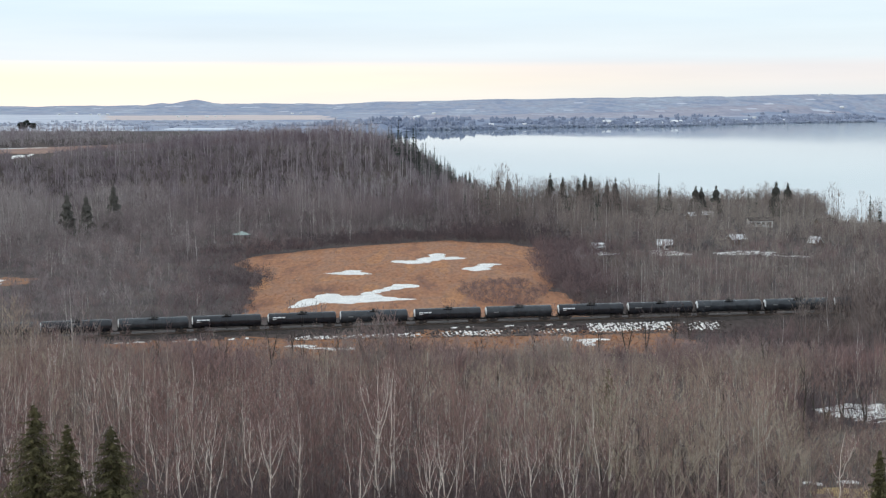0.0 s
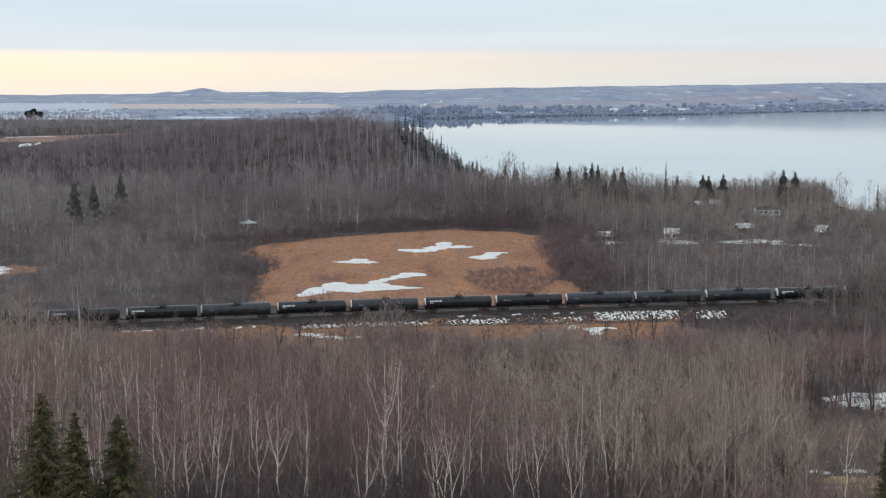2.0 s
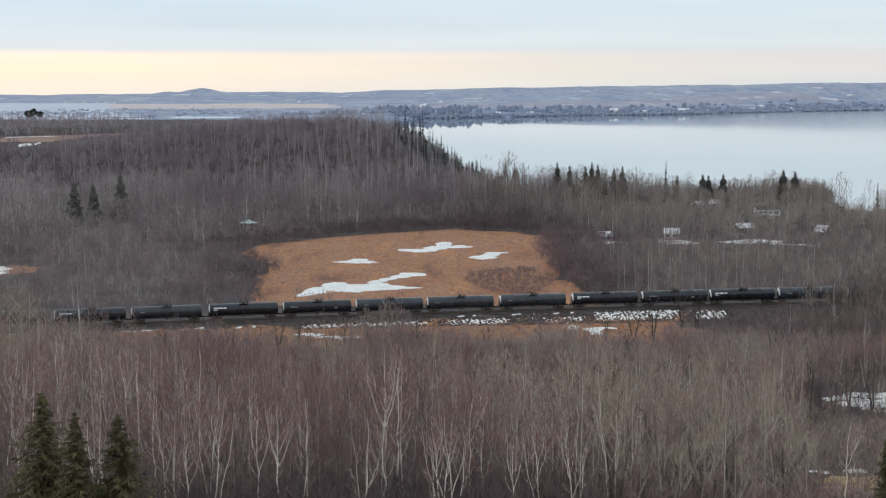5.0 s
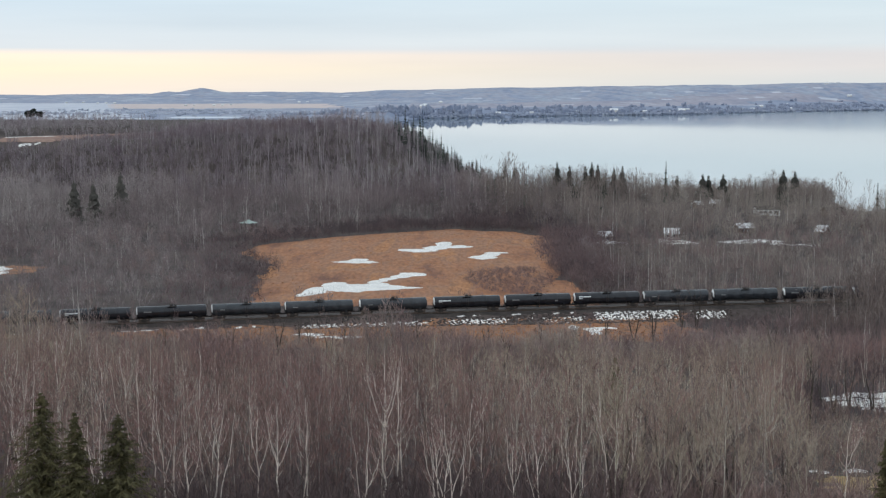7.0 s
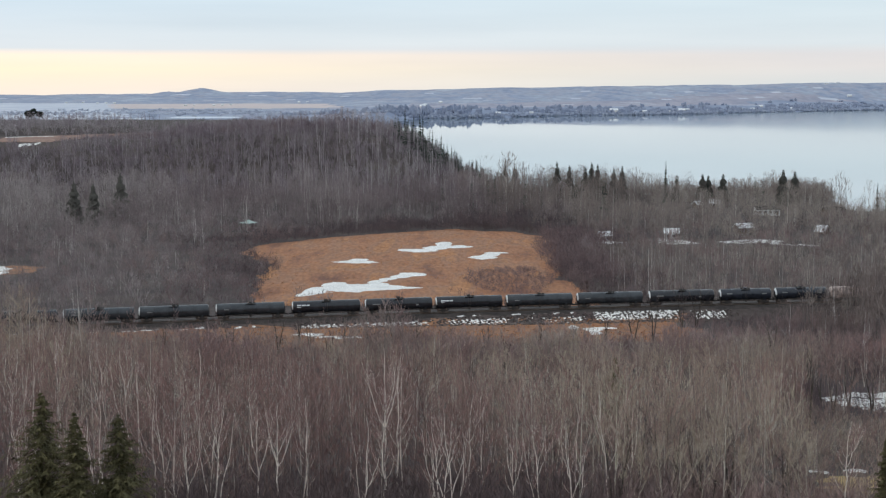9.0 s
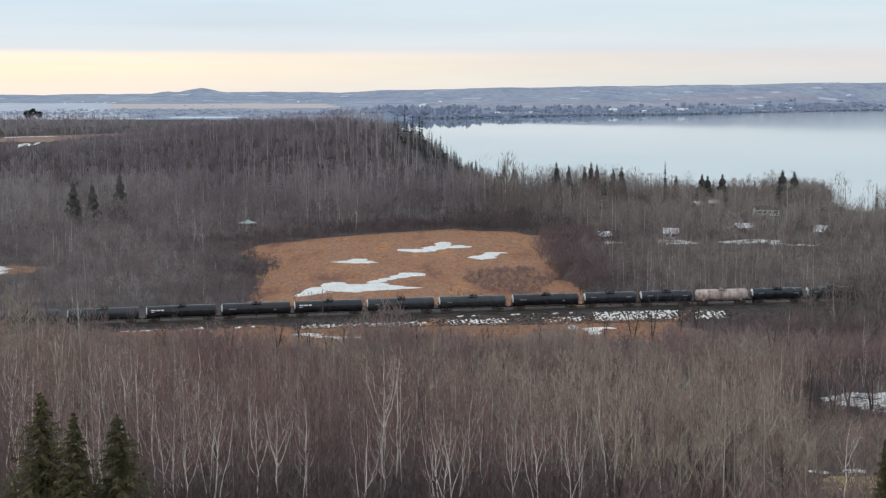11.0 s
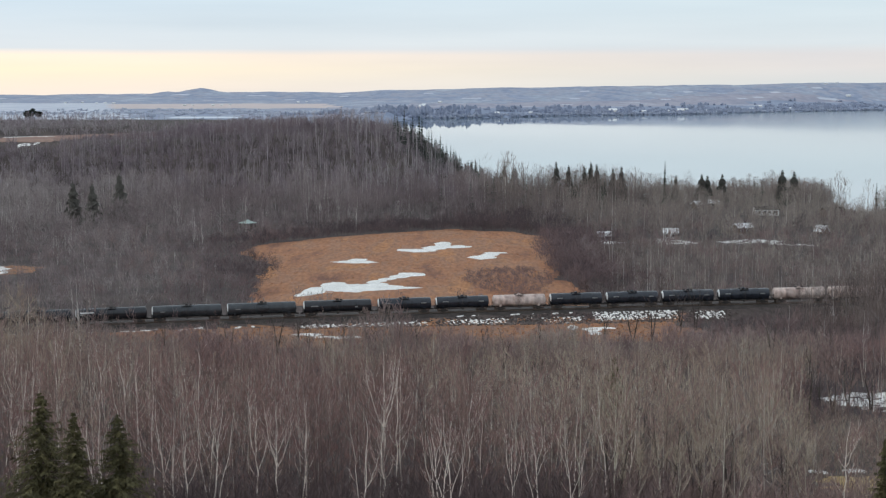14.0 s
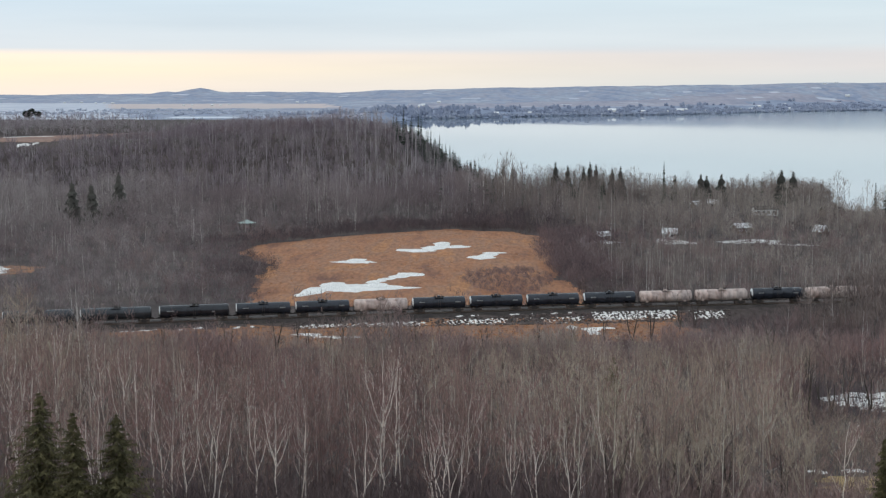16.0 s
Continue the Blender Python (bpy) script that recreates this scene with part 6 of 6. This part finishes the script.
for n, (x, y, h, i) in enumerate(TREES):
    i = 6 if i == 2 and n % 2 else 7 if i == 4 and n % 2 else i
    ob = BIRCH[i] if i not in used_kinds else copy_thing(BIRCH[i], Matrix())
    used_kinds.add(i)
    s = h / HEIGHTS[i]
    turn = radians((0, 180, 25, -20)[n % 4])
    x, y = x - s * (LEAN[i][0] * math.cos(turn) - LEAN[i][1] * math.sin(turn)), y - s * (LEAN[i][0] * math.sin(turn) + LEAN[i][1] * math.cos(turn))
    ob.matrix_basis = pose(x, y, float(ground_z(x, y)) - 0.2, 0, 0, (0, 180, 25, -20)[n % 4]) @ Matrix.Scale(s, 4)


def dark_tree(seed, h, label):
    """A bare dark tree by the line."""
    tree = tagged(new("bare_tree"), label, "tree", "trees by the line")
    V, T, M = bare_tree(seed, h, 16, 14, 0.21, 0.26, 0.22, 0.05, 2)
    for name, mat, m in (("trunk", M_TIE, 0), ("crown", M_SHRUB, 1)):
        F = T[M == m]
        used = np.unique(F)
        remap = np.zeros(len(V), int)
        remap[used] = np.arange(len(used))
        ob = child(name, mesh_from(name, V[used], remap[F], [mat], tone=np.full(len(used), 0.08)), tree)
        if name == "crown":
            tagged(ob, kind="stuff")
    return tree


for i, (px, py, d) in enumerate(((490, 552, 352), (578, 585, 345), (527, 560, 372), (608, 570, 366), (655, 565, 360), (1125, 535, 372), (1160, 520, 376), (895, 600, 330),
                                 (1210, 515, 390), (1237, 510, 392), (1440, 600, 300), (1445, 640, 250), (285, 570, 350), (405, 575, 352), (860, 580, 362), (1015, 575, 368), (1135, 712, 176), (1190, 728, 170), (700, 548, 345), (1180, 640, 260), (1300, 640, 250), (1512, 640, 277), (1486, 672, 272), (1553, 655, 275), (1462, 668, 280), (545, 575, 356), (735, 560, 358), (790, 575, 360), (1075, 560, 370), (960, 570, 362), (1375, 560, 345), (1095, 775, 168), (1262, 800, 170), (1300, 760, 176), (1402, 790, 170), (1240, 770, 178))):
    x, y, h, _ = spot(px, py, d, 0)
    stand(dark_tree(500 + i, max(h, 3.5), "dark bare tree beside the railway verge"), x, y, 40 * i)


# ---- stones of the bank ----
stones = Soup()
for s in range(4):
    bm = bmesh.new()
    bmesh.ops.create_icosphere(bm, subdivisions=1, radius=1.0)
    rr = random.Random(600 + s)
    for v in bm.verts:
        v.co *= rr.uniform(0.65, 1.2)
    bm.verts.ensure_lookup_table()
    tm = (np.array([v.co[:] for v in bm.verts]), np.array([[v.index for v in f.verts] for f in bm.faces]), np.zeros(len(bm.faces), int))
    bm.free()
    rng = np.random.RandomState(610 + s)
    x, o = np.append(rng.uniform(-2, 74, 160), rng.uniform(-36, 72, 240)), rng.uniform(3.8, 9.5, 400)
    y = rail_y(x) - o
    q = rng.uniform(0.16, 0.46, 400) * np.where((x > 16) & (x < 26), 1.6, 1.0)
    stones.add(tm, np.stack([x, y, ground_z(x, y) + 0.05, q, q * 0.8, rng.uniform(0, 6, 400)], 1), rng.rand(400))
stones.build("riprap_stones", [material("bank_stone", [(0.06, 0.05, 0.048), (0.15, 0.12, 0.11)], by="tone", fine=2.0)], "dark riprap stones on the railway bank", "stones")


# ---- cottages by the lake ----
def gable_house(w, d, hw, rise, wall, roof, label, windows=3, category="cottage"):
    """A small house with a pitched roof over its long side, windows and a door."""
    house = tagged(new("cottage"), label, category, "lakeside cottages")
    bm = box(bmesh.new(), (w, d, hw + 0.6), (0, 0, hw / 2 - 0.3))
    for sx in (-1, 1):
        tri = [bm.verts.new((sx * w / 2, y, z)) for y, z in ((-d / 2, hw), (d / 2, hw), (0, hw + rise))]
        back = [bm.verts.new((sx * (w / 2 - 0.15), v.co.y, v.co.z)) for v in tri]
        bm.faces.new(tri)
        bm.faces.new(list(reversed(back)))
        for i in range(3):
            bm.faces.new((tri[i], back[i], back[(i + 1) % 3], tri[(i + 1) % 3]))
    bmesh.ops.recalc_face_normals(bm, faces=bm.faces)
    part("wall", bm, wall, house)
    ang, ln = math.atan2(rise, d / 2), math.hypot(rise, d / 2) + 0.5
    for sy in (-1, 1):
        m = pose(0, sy * d / 4, hw + rise / 2 + 0.12, -math.degrees(ang) * sy) @ Matrix.Translation((0, sy * 0.2, 0))
        part("roof", box(bmesh.new(), (w + 0.8, ln, 0.22), turn=m, bevel=0.04), roof, house)
    for i in range(windows):
        wx = -w / 2 + w * (i + 0.7) / (windows + 0.6)
        win = part("window", box(bmesh.new(), (1.3, 0.08, 1.2), (wx, -d / 2 - 0.04, hw * 0.55)), M_MARK_GLARE, house)
        part("pane", box(bmesh.new(), (1.1, 0.04, 1.0), (wx, -d / 2 - 0.08, hw * 0.55)), M_GLASS, win)
    part("door", box(bmesh.new(), (0.95, 0.08, 2.0), (w * 0.38, -d / 2 - 0.04, 1.0)), M_WOOD, house)
    part("chimney", box(bmesh.new(), (0.5, 0.5, 1.1), (w * 0.2, 0.4, hw + rise + 0.2)), M_BALLAST, house)
    return house


def seat(ob, px, py, d, turn=0.0):
    """Sets a house on the ground at a bearing and distance."""
    x = (px - 784) / FPX * d
    ob.matrix_basis = pose(x, d, float(ground_z(x, d)), 0, 0, turn)


seat(gable_house(10.5, 7, 2.7, 1.2, M_WALLWHITE, M_BALLAST, "white lakeside cottage under a low dark roof", 4), 1358, 380, 745, 4)
seat(gable_house(6.5, 5, 2.3, 1.5, M_WALLBROWN, M_ROOF, "small brown cabin under a snowy roof", 2), 1318, 412, 655, 15)
seat(gable_house(4.0, 4.6, 0.9, 2.2, M_WALLBROWN, M_ROOF, "steep garden shed with snow on its roof", 1, "shed"), 1458, 412, 650, -40)
seat(gable_house(3.6, 3.6, 2.0, 1.3, M_WALLBROWN, M_ROOF, "small brown cottage half hidden in the lakeside wood", 1), 1236, 366, 790, 30)
seat(gable_house(4.6, 4.2, 2.0, 1.5, M_WALLBROWN, M_ROOF, "small brown cottage half hidden in the lakeside wood", 1), 1266, 362, 800, -15)
seat(gable_house(9, 7, 2.6, 1.8, M_WALLBROWN, M_BALLAST, "dark cottage with a weathered roof under the trees"), 1478, 385, 735, 10)
seat(gable_house(5.5, 5, 2.3, 1.5, M_WALL, M_ROOF, "white cottage showing between grey trunks", 2), 1190, 425, 628, -8)
seat(gable_house(4.5, 4, 2.2, 1.3, M_WALL, M_ROOF, "white cottage showing between grey trunks", 2), 1072, 430, 618, 5)
for bl in ([(108, 614, 4, 4, 0)], [(118, 615, 8, 8, 0), (124, 608, 4, 5, 0)], [(88, 612, 5, 8, 0), (84, 620, 3, 5, 0)], [(132, 602, 4, 3, 0)], [(62, 612, 5, 4, 0)]):
    snow_patch(bl, 0.10, "trampled snow in a cottage yard", rough=1.1)


def gazebo():
    """An open shelter with a low green four-sided roof on posts."""
    g = tagged(new("gazebo"), "open wooden gazebo with a low green metal roof", "gazebo")
    bm = bmesh.new()
    bmesh.ops.create_cone(bm, cap_ends=True, segments=8, radius1=3.95, radius2=0.9, depth=0.8, matrix=Matrix.Translation((0, 0, 3.1)))
    bmesh.ops.create_cone(bm, cap_ends=True, segments=8, radius1=1.2, radius2=0.1, depth=0.5, matrix=Matrix.Translation((0, 0, 3.75)))
    part("roof", bm, M_GREENROOF, g)
    for i in range(8):
        a = math.pi / 8 + i * math.pi / 4
        part("post", box(bmesh.new(), (0.14, 0.14, 3.0), (3.2 * math.cos(a), 3.2 * math.sin(a), 1.4), bevel=0.02), M_TIE, g)
    part("deck", rod(bmesh.new(), (0, 0, -0.4), (0, 0, 0.15), 3.5, 8), M_TIE, g)
    return g


stand(gazebo(), -79.0, 670, 10, 0.0)


# ---- houses on the far shore ----
far_house = gable_house(22, 14, 6, 5, M_WALL, M_FARROOF, "white house on the far shore of the lake", 3, "house")
far_house["group"] = "houses on the far shore"
for n, (px, back, s) in enumerate(((1085, 40, 0.75), (1205, 45, 0.7), (1180, 40, 0.45), (1020, 30, 0.5), (880, 30, 0.5), (872, 50, 0.4), (1310, 50, 0.45), (1330, 60, 0.5),
                                   (1295, 140, 0.45), (748, 500, 0.5), (752, 600, 0.45), (940, 40, 0.35), (1140, 40, 0.4), (1400, 50, 0.45), (1250, 50, 0.35), (380, 1500, 0.5),
                                   (205, 1800, 0.55), (190, 1810, 0.5), (330, 1500, 0.45), (1500, 500, 0.5), (985, 130, 0.4), (120, 1850, 0.45), (150, 1900, 0.5), (175, 1820, 0.4),
                                   (345, 1540, 0.4), (395, 1520, 0.4), (410, 1600, 0.4), (530, 1900, 0.5), (545, 1920, 0.4), (1345, 200, 0.4), (1390, 300, 0.35), (1460, 900, 0.45),
                                   (1480, 900, 0.4), (780, 900, 0.4), (1215, 120, 0.4))):
    ob = far_house if n == 0 else copy_thing(far_house, Matrix())
    k = (px - 784) / FPX
    d = 2600.0
    for _ in range(30):
        d = float(far_shore(k * d)) * 0.5 + d * 0.5
    d += 25 + back
    s *= 0.55 if px < 600 else 1.0
    ob.matrix_basis = pose(k * d, d, float(far_z(k * d, d)), 0, 0, (8, -20, 35, 0)[n % 4]) @ Matrix.Scale(s, 4)

motions()
